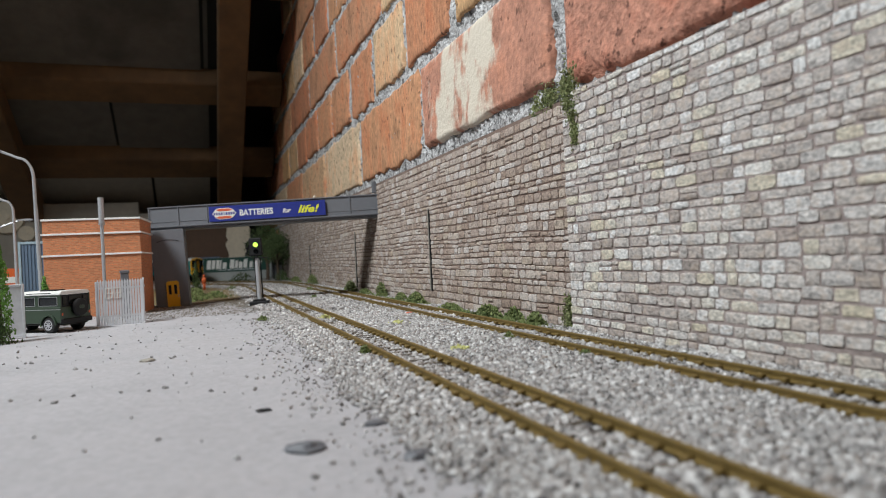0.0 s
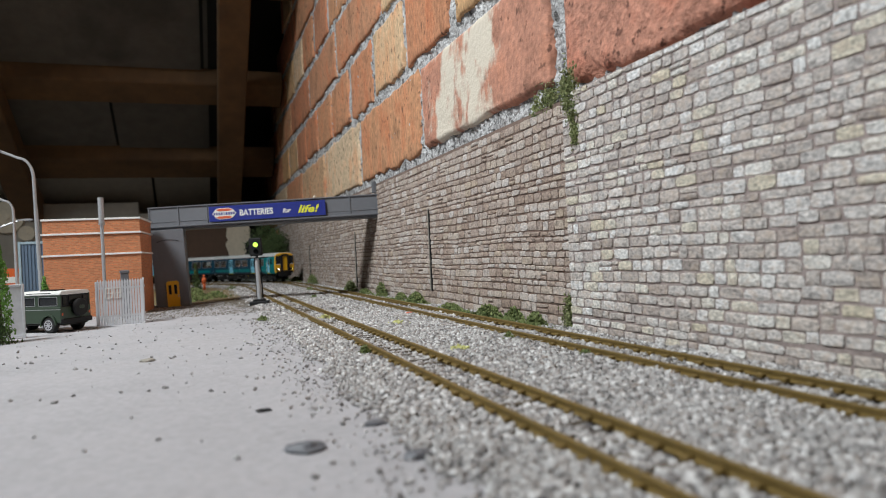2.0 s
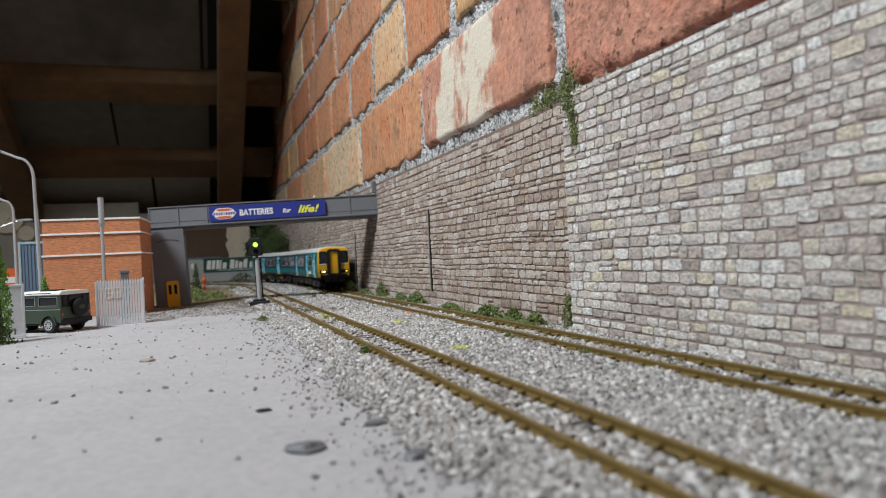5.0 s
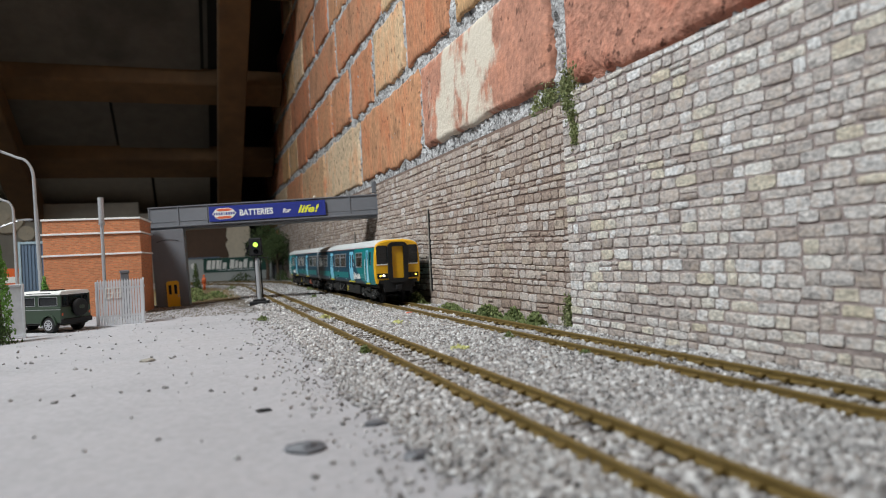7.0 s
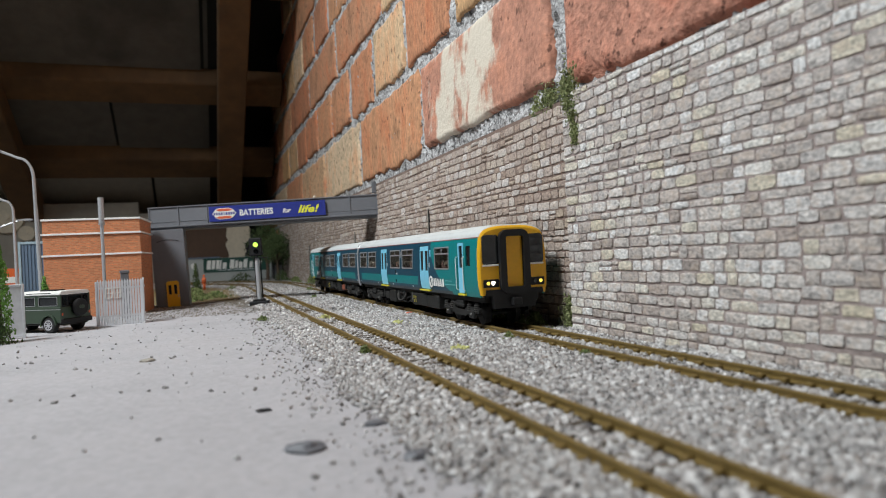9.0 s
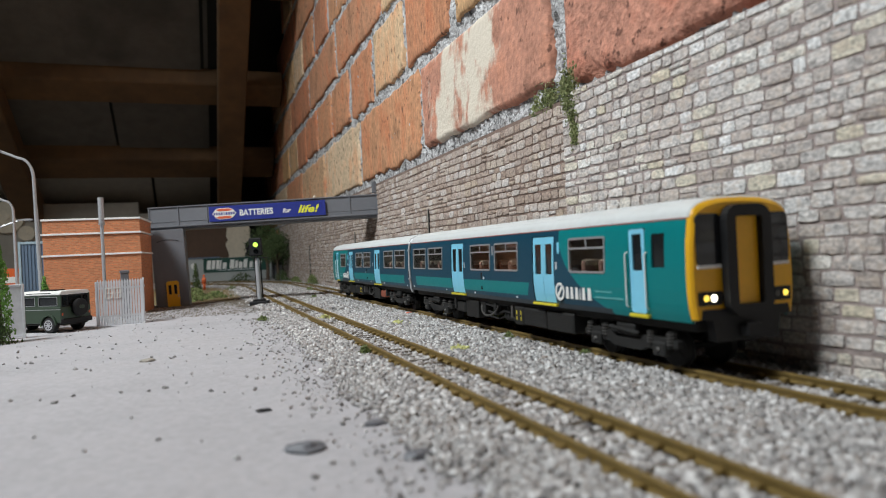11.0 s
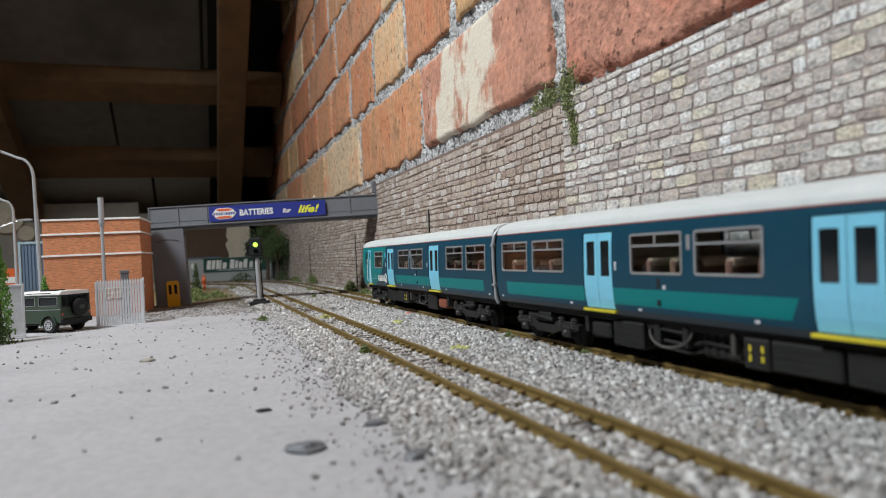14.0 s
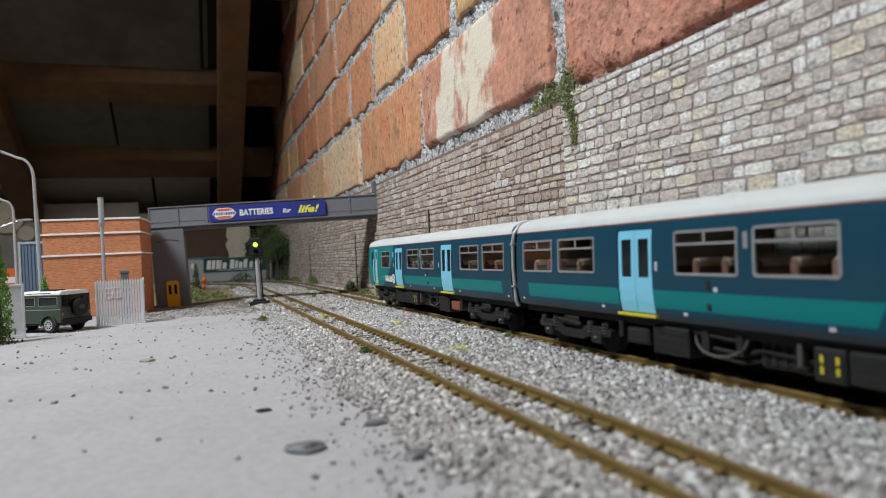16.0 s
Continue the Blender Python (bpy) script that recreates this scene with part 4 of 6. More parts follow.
        box(bm, -0.6, 0.6, -0.15, 0.15, -2.1, 2.1, 0, Matrix.Translation((fx(71.7), y, 21.3)) @ Matrix.Rotation(radians(-40 * side), 4, "Y"))
        part("emblem", bm, M_WHITE, car, "white round emblem")
        for a, b in ((67.4, 65.3), (64.2, 62.2), (60.9, 58.9), (57.9, 57.2), (56.3, 54.2), (52.8, 50.4)):
            bm = bmesh.new()
            prism(bm, [(fx(a), 18.9), (fx(b), 18.9), (fx(b) - 0.25, 23.2), (fx(a) + 0.25, 23.2)], y - 0.12, y + 0.12)
            part("name_block", bm, M_WHITE, car, "white name block")
        for z, a, b in ((22.3, 48.4, 38), (20.3, 48.4, 31.6)):
            bm = bmesh.new()
            box(bm, fx(a), fx(b), y - 0.1, y + 0.1, z - 0.2, z + 0.2)
            part("wording_bar", bm, M_WORDING, car, "fine pale teal wording bar")
        for d in (109.3, 155.5, 196, 254.5):
            bm = bmesh.new()
            box(bm, fx(d) - 0.8, fx(d) + 0.8, side * 17.8 - 0.1, side * 17.8 + 0.1, 17.1, 17.9)
            part("number_bar", bm, M_PALE, car, "small pale number bar")
        bm = bmesh.new()
        box(bm, fx(146.2), fx(144.6), side * 18.2, side * 18.65, 24.4, 27.4, 0.15)
        box(bm, fx(146.4), fx(145.0), side * 18.1, side * 18.6, 19.4, 21.0, 0.15)
        part("filler_flap", bm, M_SOOT, car, "small black filler flaps")
        bm = bmesh.new()
        box(bm, fx(143.4), fx(142.0), side * 18.3, side * 18.75, 24.2, 25.4, 0.1)
        part("filler_cap", bm, M_PALE, car, "small pale filler cap")
        for d in (72.0, 132.2):
            bm = bmesh.new()
            box(bm, fx(d) - 0.8, fx(d) + 0.8, side * 18.05, side * 18.4, 35.4, 39.6, 0.1)
            part("notice_plate", bm, M_SKY if d < 100 else M_FRAME, car, "small notice plate")
    # roof
    bm = bmesh.new()
    line = roof_line()
    rings = [[bm.verts.new((x, y * k, 44.5 + (z - 44.5) * kz)) for y, z in line] for x, k, kz in ((fx(CAR), 1, 1), (fx(CAR) + 1, 1.012, 1.02), (fx(5), 1.012, 1.02), (fx(2.2), 1.008, 1.0), (fx(1.2), 1.0, 0.96))]
    for a, b in zip(rings, rings[1:]):
        for k in range(len(line) - 1):
            bm.faces.new((a[k], a[k + 1], b[k + 1], b[k]))
    bm.faces.new(rings[0])
    bm.faces.new(rings[-1][::-1])
    part("roof", bm, M_ROOF, car, "smooth light grey roof", smooth=True)
    for y in (-15.6, -12.6, -8.5, 8.5, 12.6, 15.6):
        z = 44.5 + 5.8 * max(0.0, 1 - (abs(y) / 17.3) ** (2 / 0.72)) ** 0.425 * 1.02
        bm = bmesh.new()
        box(bm, fx(CAR) + 0.6, fx(8), y - 0.22, y + 0.22, z - 0.5, z + 0.16, 0.08)
        part("roof_rib", bm, M_ROOF, car)
    for d in (30, 90, 150, 210):
        bm = bmesh.new()
        box(bm, fx(d) - 3, fx(d) + 3, -4, 4, 50.0, 50.7, 0.3)
        part("roof_vent", bm, M_ROOF, car)
    # ends
    bm = bmesh.new()
    shell = [(-half_width(z), z) for z in (44.5, 38, 31, 24, 20, 16)] + [(half_width(z), z) for z in (16, 20, 24, 31, 38, 44.5)]
    outline = shell + roof_line()[1:-1]
    prism(bm, [(y * 0.985, z) for y, z in outline], fx(CAR), fx(CAR) + 1.2, "x")
    part("inner_end", bm, M_SOOT, car, "dark end wall")
    bm = bmesh.new()
    box(bm, fx(CAR) - GAP / 2, fx(CAR), -6, 6, 17, 46, 0.8)
    part("gangway", bm, M_BLACK, car, "black folding gangway")
    if pipe:
        for side in (-1, 1):
            bm = bmesh.new()
            tube(bm, [(fx(CAR) - 1.2, side * 10.5, 49.0), (fx(CAR) - 1.4, side * 14.2, 47.6), (fx(CAR) - 1.6, side * 16.8, 44.6), (fx(CAR) - 1.6, side * 17.6, 41), (fx(CAR) - 1.6, side * 17.9, 30), (fx(CAR) - 1.6, side * 17.2, 16), (fx(CAR) - 1.6, side * 16.2, 13.5)], 0.85, 10)
            for z in (22, 40):
                box(bm, fx(CAR) - 2.8, fx(CAR) - 0.4, side * 17.7 - 1, side * 17.7 + 1, z - 0.5, z + 0.5, 0.1)
            part("exhaust_pipe", bm, M_SILVER, car, "silver exhaust pipe up the car end")
    # cab front
    bm = bmesh.new()
    a = [bm.verts.new((fx(2.0), y, z)) for y, z in outline]
    b = [bm.verts.new((fx(0.6), y * 0.985, z if z < 17 else 16 + (z - 16) * 0.97)) for y, z in outline]
    c = [bm.verts.new((fx(0.0), y * 0.945, z if z < 17 else 16 + (z - 16) * 0.945)) for y, z in outline]
    n = len(outline)
    for p, q in ((a, b), (b, c)):
        for k in range(n):
            bm.faces.new((p[k], p[(k + 1) % n], q[(k + 1) % n], q[k]))
    bm.faces.new(c)
    bm.faces.new(a[::-1])
    front = part("cab_front", bm, M_YELLOW, car, "warning yellow cab end")
    for side in (-1, 1):
        bm = bmesh.new()
        prism(bm, rounded(8.8, 14.6, 1.7, side * 12.1, 37.9), fx(0.3), fx(-0.25), "x")
        part("windscreen", bm, M_DARKGLASS, front, "dark cab windscreen")
        bm = bmesh.new()
        box(bm, fx(0.1), fx(-0.35), side * 8.0, side * 16.4, 30.0, 30.9, 0.1)
        part("sill_rail", bm, M_WHITE, front)
        bm = bmesh.new()
        prism(bm, rounded(8.2, 3.9, 0.5, side * 12.3, 21.7), fx(0.2), fx(-0.3), "x")
        part("lamp_panel", bm, M_BLACK, front)
        for yy, r, m in ((13.9 if side < 0 else 14.4, 0.85, M_MARK), (11.3, 0.95, M_HEAD if side < 0 else M_DARKGLASS)):
            bm = bmesh.new()
            cyl(bm, r, r, (fx(-0.2), side * yy, 21.8), (fx(-0.55), side * yy, 21.8), 12)
            part("headlamp", bm, m, front, "lit cab lamp" if m != M_DARKGLASS else "unlit cab lamp")
    bm = bmesh.new()
    ring(bm, 15.8, 31.0, 4.2, 3.2, fx(0.4), fx(-2.8), "x", cz=32.0)
    part("gangway_surround", bm, M_BLACK, front, "black gangway surround")
    bm = bmesh.new()
    box(bm, fx(0.2), fx(-0.9), -4.7, 4.7, 17.2, 44.6, 0.3)
    part("gangway_door", bm, M_YELLOW, front, "yellow gangway door")
    bm = bmesh.new()
    prism(bm, [(-15.2, 18.6), (-15.6, 16.0), (-12.0, 15.6), (-10.8, 9.4), (10.8, 9.4), (12.0, 15.6), (15.6, 16.0), (15.2, 18.6)], fx(3), fx(-0.45), "x")
    box(bm, fx(2), fx(-3.2), -2.6, 2.6, 10.5, 14.5, 0.5)
    part("valance", bm, M_BLACK, front, "black valance and coupler")
    # cabin
    bm = bmesh.new()
    box(bm, fx(CAR) + 2, fx(32), -16.2, 16.2, 17.0, 18.0)
    part("cabin_floor", bm, M_CABIN, car)
    bm = bmesh.new()
    box(bm, fx(CAR) + 2, fx(4), -16.0, 16.0, 43.2, 44.0)
    part("cabin_ceiling", bm, M_CABIN, car)
    for d in (31, 74.4, 94.4, 167.4, 187.6):
        bm = bmesh.new()
        box(bm, fx(d) - 0.4, fx(d) + 0.4, -16, 16, 18, 43.2)
        part("partition", bm, M_CABIN, car, "beige cabin partition")
    bm = bmesh.new()
    box(bm, -1.1, 1.1, -5.4, 5.4, 0, 14.5, 0.5)
    box(bm, -4.6, -1.1, -5.4, 5.4, 0, 5.5, 0.5)
    seat = finish(bm, "seat", M_SEAT)
    bm = bmesh.new()
    box(bm, -1.3, 1.3, -4.6, 4.6, 12.6, 15.0, 0.4)
    rest = finish(bm, "headrest", M_CABIN)
    for d in list(range(38, 72, 11)) + list(range(99, 166, 11)) + list(range(193, 255, 11)):
        for s in (-1, 1):
            ob = new("seat", seat)
            ob.parent, ob.matrix_basis = car, mm(fx(d), s * 10, 18)
            tagged(ob, "red-brown cabin seat")
            top = new("headrest", rest)
            top.parent = ob
            tagged(top, "beige headrest")
    # underframe
    bm = bmesh.new()
    box(bm, fx(CAR) + 1, fx(3), -14.5, 14.5, 12.2, 17.0, 0.3)
    part("underframe", bm, M_SOOT, car, "black underframe")
    for side in (-1, 1):
        for d0, d1, z0, name in ((67.2, 87.4, 5.4, "equipment_box"), (88.4, 107.6, 5.6, "equipment_box"), (108.2, 116.4, 5.2, "equipment_box"), (157.4, 173.2, 4.6, "fuel_tank")):
            bm = bmesh.new()
            box(bm, fx(d1), fx(d0), side * 8, side * 16.0, z0, 13, 0.5)
            crate = part(name, bm, M_SOOT, car)
            bm = bmesh.new()
            for k in range(3):
                z = z0 + 1.6 + k * (11.4 - z0) / 3
                box(bm, fx(d1) + 0.8, fx(d0) - 0.8, side * 16.0 - 0.12, side * 16.0 + 0.12, z, z + 0.35)
            part("rib", bm, M_SOOT, crate)
        # engine and pipework in the open bay
        bm = bmesh.new()
        box(bm, fx(136), fx(119), side * 3, side * 11.5, 5.0, 12.6, 0.8)
        for k in range(5):
            cyl(bm, 1.3, 1.3, (fx(121.5 + 3.2 * k), side * 11.0, 6.0), (fx(121.5 + 3.2 * k), side * 11.0, 12.0), 10)
        part("engine", bm, M_SOOT, car, "black engine block")
        for z, r, y in ((12.2, 0.5, 14.6), (8.6, 0.6, 13.4), (6.2, 0.45, 12.4)):
            bm = bmesh.new()
            tube(bm, [(fx(156), side * y, z), (fx(140), side * y, z - 0.8), (fx(134), side * (y - 1), z + 0.8), (fx(117), side * (y - 1), z)], r, 6)
            part("pipe", bm, M_SOOT, car)
        for d, w in ((120.6, 1.6), (139.0, 2.4), (151.5, 3.0), (190.5, 2.2)):
            bm = bmesh.new()
            box(bm, fx(d) - w / 2, fx(d) + w / 2, side * 12, side * 15.4, 7.4, 13, 0.3)
            part("bracket", bm, M_GREASE if d < 121 else M_SOOT, car)
        bm = bmesh.new()
        box(bm, fx(187), fx(176), side * 8, side * 15.6, 6.2, 11.5, 0.8)
        part("silencer", bm, M_RUSTBOX if pipe else M_SOOT, car, "rust red silencer" if pipe else "")
        for d in (110.0, 114.0):
            bm = bmesh.new()
            for z in (7.2, 9.6):
                box(bm, fx(d) - 0.4, fx(d) + 0.4, side * 16.05 - 0.12, side * 16.05 + 0.12, z, z + 1.7)
            part("warning_mark", bm, M_STEP, car, "yellow mark on the box")
        bm = bmesh.new()
        tube(bm, [(fx(146.5 - 9.5 * math.cos(radians(a))), side * (14 + 2.0 * math.sin(radians(a))), 12.6 - 5.8 * math.sin(radians(a)) ** 0.8) for a in range(0, 181, 15)], 0.45, 8)
        part("pipe", bm, M_GREASE, car)
    bogies = []
    for sign in (1, -1):
        bm = bmesh.new()
        for side in (-1, 1):
            poly = [(-25, 8.6), (-21, 9.4), (-9, 9.2), (-6, 7.4), (6, 7.4), (9, 9.2), (21, 9.4), (25, 8.6), (25, 6.6), (20, 6.0), (10, 5.4), (7, 4.2), (-7, 4.2), (-10, 5.4), (-20, 6.0), (-25, 6.6)]
            prism(bm, poly, side * 12.6, side * 14.6)
            for x in (-17, 17):
                box(bm, x - 3, x + 3, side * 13.0, side * 15.6, 3.6, 8.0, 0.5)
                cyl(bm, 1.2, 1.2, (x - 4.6, side * 14, 7), (x - 4.6, side * 14, 11.2), 8)
                cyl(bm, 1.2, 1.2, (x + 4.6, side * 14, 7), (x + 4.6, side * 14, 11.2), 8)
            box(bm, -5, 5, side * 11.5, side * 15.2, 8.4, 12.2, 0.5)
            cyl(bm, 0.7, 0.7, (-8, side * 15.4, 10.6), (8, side * 15.4, 9.6), 8)
        box(bm, -5, 5, -13, 13, 6, 11, 0.4)
        bogie = part("bogie", bm, M_SOOT, car, "dark four-wheel bogie", at=mm(sign * PIVOT, 0, 0))
        for x in (-17, 17):
            for side in (-1, 1):
                bm = bmesh.new()
                cyl(bm, 0.9, 0.5, (x, side * 15.6, 5.6), (x, side * 16.2, 5.6), 10)
                part("axle_cap", bm, M_GREASE, bogie)
                bm = bmesh.new()
                for dx in (-4.6, 4.6):
                    for k in range(4):
                        cyl(bm, 1.55, 1.55, (x + dx, side * 14, 7.3 + k), (x + dx, side * 14, 7.7 + k), 10)
                part("coil_spring", bm, M_GREASE, bogie, "dull steel coil springs")
        sets = []
        for x in (17, -17):
            bm = bmesh.new()
            for side in (-1, 1):
                cyl(bm, 5.5, 5.5, (0, side * 7.3, 0), (0, side * 9.6, 0), 24)
                cyl(bm, 6.2, 6.2, (0, side * 6.7, 0), (0, side * 7.3, 0), 24)
                for k in range(3):
                    box(bm, -0.5, 0.5, -0.15, 0.15, 1.4, 4.4, 0, Matrix.Translation((0, side * 9.65, 0)) @ Matrix.Rotation(radians(120 * k), 4, "Y"))
            cyl(bm, 1.0, 1.0, (0, -12, 0), (0, 12, 0), 10)
            sets.append(part("wheelset", bm, M_SLATEDARK, bogie, "dark steel wheels on an axle", at=mm(x, 0, 5.5)))
        bogies.append((bogie, sign, sets))
    return car, bogies


LEAD, LEAD_BOGIES = railcar("turquoise and dark blue diesel railcar, lit yellow cab leading", False)
TRAIL, TRAIL_BOGIES = railcar("turquoise and dark blue diesel railcar with silver exhaust pipe", True)

# the train's front, in mm along the track from the camera, second by second
TIMES = ((0.0, 1521.0), (0.5, 1422.0), (1.0, 1329.0), (1.5, 1252.0), (2.0, 1181.0), (2.5, 1112.0), (3.0, 1048.0), (3.5, 981.0), (4.2, 880.0), (5.2, 738.0), (6.3, 587.0), (7.0, 503.0), (7.5, 449.0),
         (8.0, 396.0), (8.5, 347.0), (9.0, 298.0), (9.2, 280.0), (10.2, 203.0), (11.3, 131.0), (12.0, 92.0), (12.5, 68.8), (13.0, 48.5), (13.5, 32.3), (14.0, 18.4), (14.5, 8.4), (15.0, 1.4), (15.5, -1.4), (16.0, -2.2))


def front_at(t):
    """Cubic glide through TIMES."""
    k = max(i for i in range(len(TIMES) - 1) if TIMES[i][0] <= t + 1e-9)

    def slope(i):
        if i == 0:
            return (TIMES[1][1] - TIMES[0][1]) / (TIMES[1][0] - TIMES[0][0])
        if i == len(TIMES) - 1:
            return 0.0
        return (TIMES[i + 1][1] - TIMES[i - 1][1]) / (TIMES[i + 1][0] - TIMES[i - 1][0])
    (t0, s0), (t1, s1) = TIMES[k], TIMES[k + 1]
    h, u = t1 - t0, (t - t0) / (t1 - t0)
    return s0 * (1 + 2 * u) * (1 - u) ** 2 + s1 * u * u * (3 - 2 * u) + h * slope(k) * u * (1 - u) ** 2 + h * slope(k + 1) * u * u * (u - 1)


def heading(d):
    return math.degrees(math.atan2(d.y, d.x))


def car_place(s, reverse):
    """Pose of a car whose near end is s mm along; reverse: its cab is at the far end."""
    a, da = way(s + CAR / 2 - PIVOT)
    b, db = way(s + CAR / 2 + PIVOT)
    c, d = (a + b) / 2, (a - b).normalized()
    if reverse:
        d, a, b, da, db = -d, b, a, db, da
    sign = 1 if reverse else -1
    turn = heading(d)
    return mm(c.x, c.y, 0, 0, 0, turn), heading(sign * da) - turn, heading(sign * db) - turn


def motions():
    steps = [k / 10 for k in range(161)]
    ticks = [k / 30 for k in range(481)]
    for car, bogies, shift, reverse in ((LEAD, LEAD_BOGIES, 0.0, False), (TRAIL, TRAIL_BOGIES, CAR + GAP, True)):
        places = [(t, car_place(front_at(t) + shift, reverse)) for t in steps]
        walk(car, [(t, p[0]) for t, p in places])
        for bogie, sign, sets in bogies:
            walk(bogie, [(t, mm(sign * PIVOT, 0, 0, 0, 0, (p[1 if sign > 0 else 2] + 180) % 360 - 180)) for t, p in places])
            for x, axle in zip((17, -17), sets):
                way_round = 1 if reverse else -1
                walk(axle, [(t, mm(x, 0, 5.5, 0, math.degrees(way_round * front_at(t) / 5.5), 0)) for t in ticks])

# ---- footbridge ----
SPAN = 229.0


def figure(name, label, at, height=23.0, body=M_HIVIS):
    """A moulded scale figure as one plain shape."""
    bm = bmesh.new()
    k = height / 23.0
    for s in (-1, 1):
        cyl(bm, 1.0 * k, 1.3 * k, (s * 1.2 * k, 0, 0), (s * 1.0 * k, 0, 10.5 * k), 8)
        cyl(bm, 0.8 * k, 0.9 * k, (s * 3.2 * k, 0.6 * k, 10 * k), (s * 2.6 * k, 0, 18 * k), 8)
    cyl(bm, 2.2 * k, 2.7 * k, (0, 0, 10 * k), (0, 0, 18.6 * k), 10)
    r = bmesh.ops.create_uvsphere(bm, u_segments=10, v_segments=8, radius=1.7 * k)
    bmesh.ops.translate(bm, vec=(0, 0, 20.8 * k), verts=r["verts"])
    return solid(name, bm, body, label, "figure", at=at, smooth=True)


def footbridge():
    root = thing("footbridge", "grey plastic girder footbridge with a blue advertising banner", "footbridge", at=mm(-189.6, 730, 75.2, 0, -1.08, -16.6))
    bm = bmesh.new()
    box(bm, 0, SPAN, 0.8, 24, 0.2, 2.0)
    box(bm, 0, SPAN, 1.2, 23.6, -2.6, 0.2, 0.2)
    part("deck", bm, M_GREYPL, root, "grey deck and bearers")
    for y in (0.0, 24.8):
        bm = bmesh.new()
        box(bm, 0, SPAN, y - 0.4, y + 0.4, 1.0, 20.0)
        web = part("girder", bm, M_GREYPL, root)
        for z0, z1, w in ((0, 1.5, 1.9), (19.5, 20.6, 1.6), (5.2, 5.7, 0.9)):
            bm = bmesh.new()
            box(bm, -0.3, SPAN + 0.3, y - w, y + w, z0, z1, 0.15)
            part("flange", bm, M_GREYPL, web)
        for k in range(9):
            x = 0.8 + k * (SPAN - 1.6) / 8
            bm = bmesh.new()
            box(bm, x - 0.6, x + 0.6, y - 1.25, y + 1.25, 1.2, 19.8, 0.1)
            part("stiffener", bm, M_GREYPL, web)
    bm = bmesh.new()
    box(bm, 60, 175.5, -2.9, -2.2, 2.6, 17.8, 0.15)
    banner = part("banner", bm, M_BLUE, root, "royal blue advertising banner")
    flat = lambda x, z: mm(x, -3.0, z, 90, 0, 0)
    lettering("lettering", "BATTERIES", 5.9, M_WHITE, banner, flat(90.0, 7.2), bold=0.22, stretch=0.82)
    lettering("lettering", "for", 4.4, M_WHITE, banner, flat(132.5, 7.4), shear=0.3, bold=0.2)
    lettering("lettering", "life!", 7.0, M_LEMON, banner, flat(147.5, 6.6), shear=0.3, bold=0.3, stretch=1.36)
    # the maker's mark: plain shapes
    bm = bmesh.new()
    prism(bm, [(63.2, 10.2), (66.6, 6.0), (70, 4.6), (80, 4.6), (83.4, 6.0), (86.8, 10.2), (83.4, 14.4), (80, 15.8), (70, 15.8), (66.6, 14.4)], -3.1, -2.85)
    part("mark_ground", bm, M_WHITE, banner)
    for s in (-1, 1):
        bm = bmesh.new()
        prism(bm, [(67.0, 10.2 + s * 3.7), (70.2, 10.2 + s * 5.0), (79.8, 10.2 + s * 5.0), (83.0, 10.2 + s * 3.7), (80, 10.2 + s * 2.5), (70, 10.2 + s * 2.5)], -3.3, -3.05)
        part("mark_field", bm, M_REDP, banner, "orange-red field of the mark")
    bm = bmesh.new()
    for k, w in enumerate((1.9, 1.7, 1.7, 1.9, 0.7, 1.9, 1.7, 1.8, 1.8)):
        x = 65.4 + k * 2.4
        box(bm, x - w / 2 * 0.8, x + w / 2 * 0.8, -3.3, -3.05, 8.9, 11.5)
    part("mark_bars", bm, M_BLUE, banner, "dark blue bars of the mark")
    for x in (70, 118, 165):
        bm = bmesh.new()
        box(bm, x - 0.5, x + 0.5, -2.3, -0.3, 1.5, 5.0, 0.1)
        part("bracket", bm, M_GREYPL, root)
    pier = thing("bridge_pier", "grey plastic bridge pier with a yellow door", "bridge pier", at=mm(-169.8, 712, -4.2, 0, -2.3, -4))
    bm = bmesh.new()
    box(bm, -15.2, 15.2, 0, 24, 0, 77.0, 0.4)
    part("shaft", bm, M_GREYPL, pier)
    bm = bmesh.new()
    arc = [(11 * math.cos(radians(a)), 64 + 3.2 * math.sin(radians(a))) for a in range(20, 161, 10)]
    prism(bm, arc + [(x, z - 0.5) for x, z in reversed(arc)], -0.35, 0.2)
    part("arch_line", bm, M_SOOT, pier, "dark arch line")
    bm = bmesh.new()
    prism(bm, [(-4.8, 1.2), (6.8, 1.2), (6.8, 24.5), (5.4, 26.4), (-3.4, 26.4), (-4.8, 24.5)], -0.9, 0.2)
    door = part("door", bm, M_YELLOW, pier, "yellow panelled door")
    for x in (-1.6, 3.6):
        bm = bmesh.new()
        box(bm, x - 1.25, x + 1.25, -1.1, -0.8, 13.5, 22.5)
        part("pane", bm, M_BLACK, door)
    bm = bmesh.new()
    box(bm, 5.4, 6.0, -1.5, -0.8, 10.5, 12.5)
    part("handle", bm, M_FRAME, door)
    east = thing("bridge_bearing", "small grey bearing block on the stone wall top", "bearing", at=mm(24.5, 668, 101.5))
    bm = bmesh.new()
    box(bm, 0, 3.5, -3, 3, 0, 11.5, 0.3)
    part("post", bm, M_GREYPL, east)
    u, v = radians(-16.6), 163.0
    figure("worker_figure", "tiny white and orange moulded figure on the footbridge", mm(-189.6 + v * math.cos(u) + 12 * 0.286, 730 + v * math.sin(u) + 12 * 0.958, 80.4, 0, 0, 30), 22.5, M_CREAM)


footbridge()


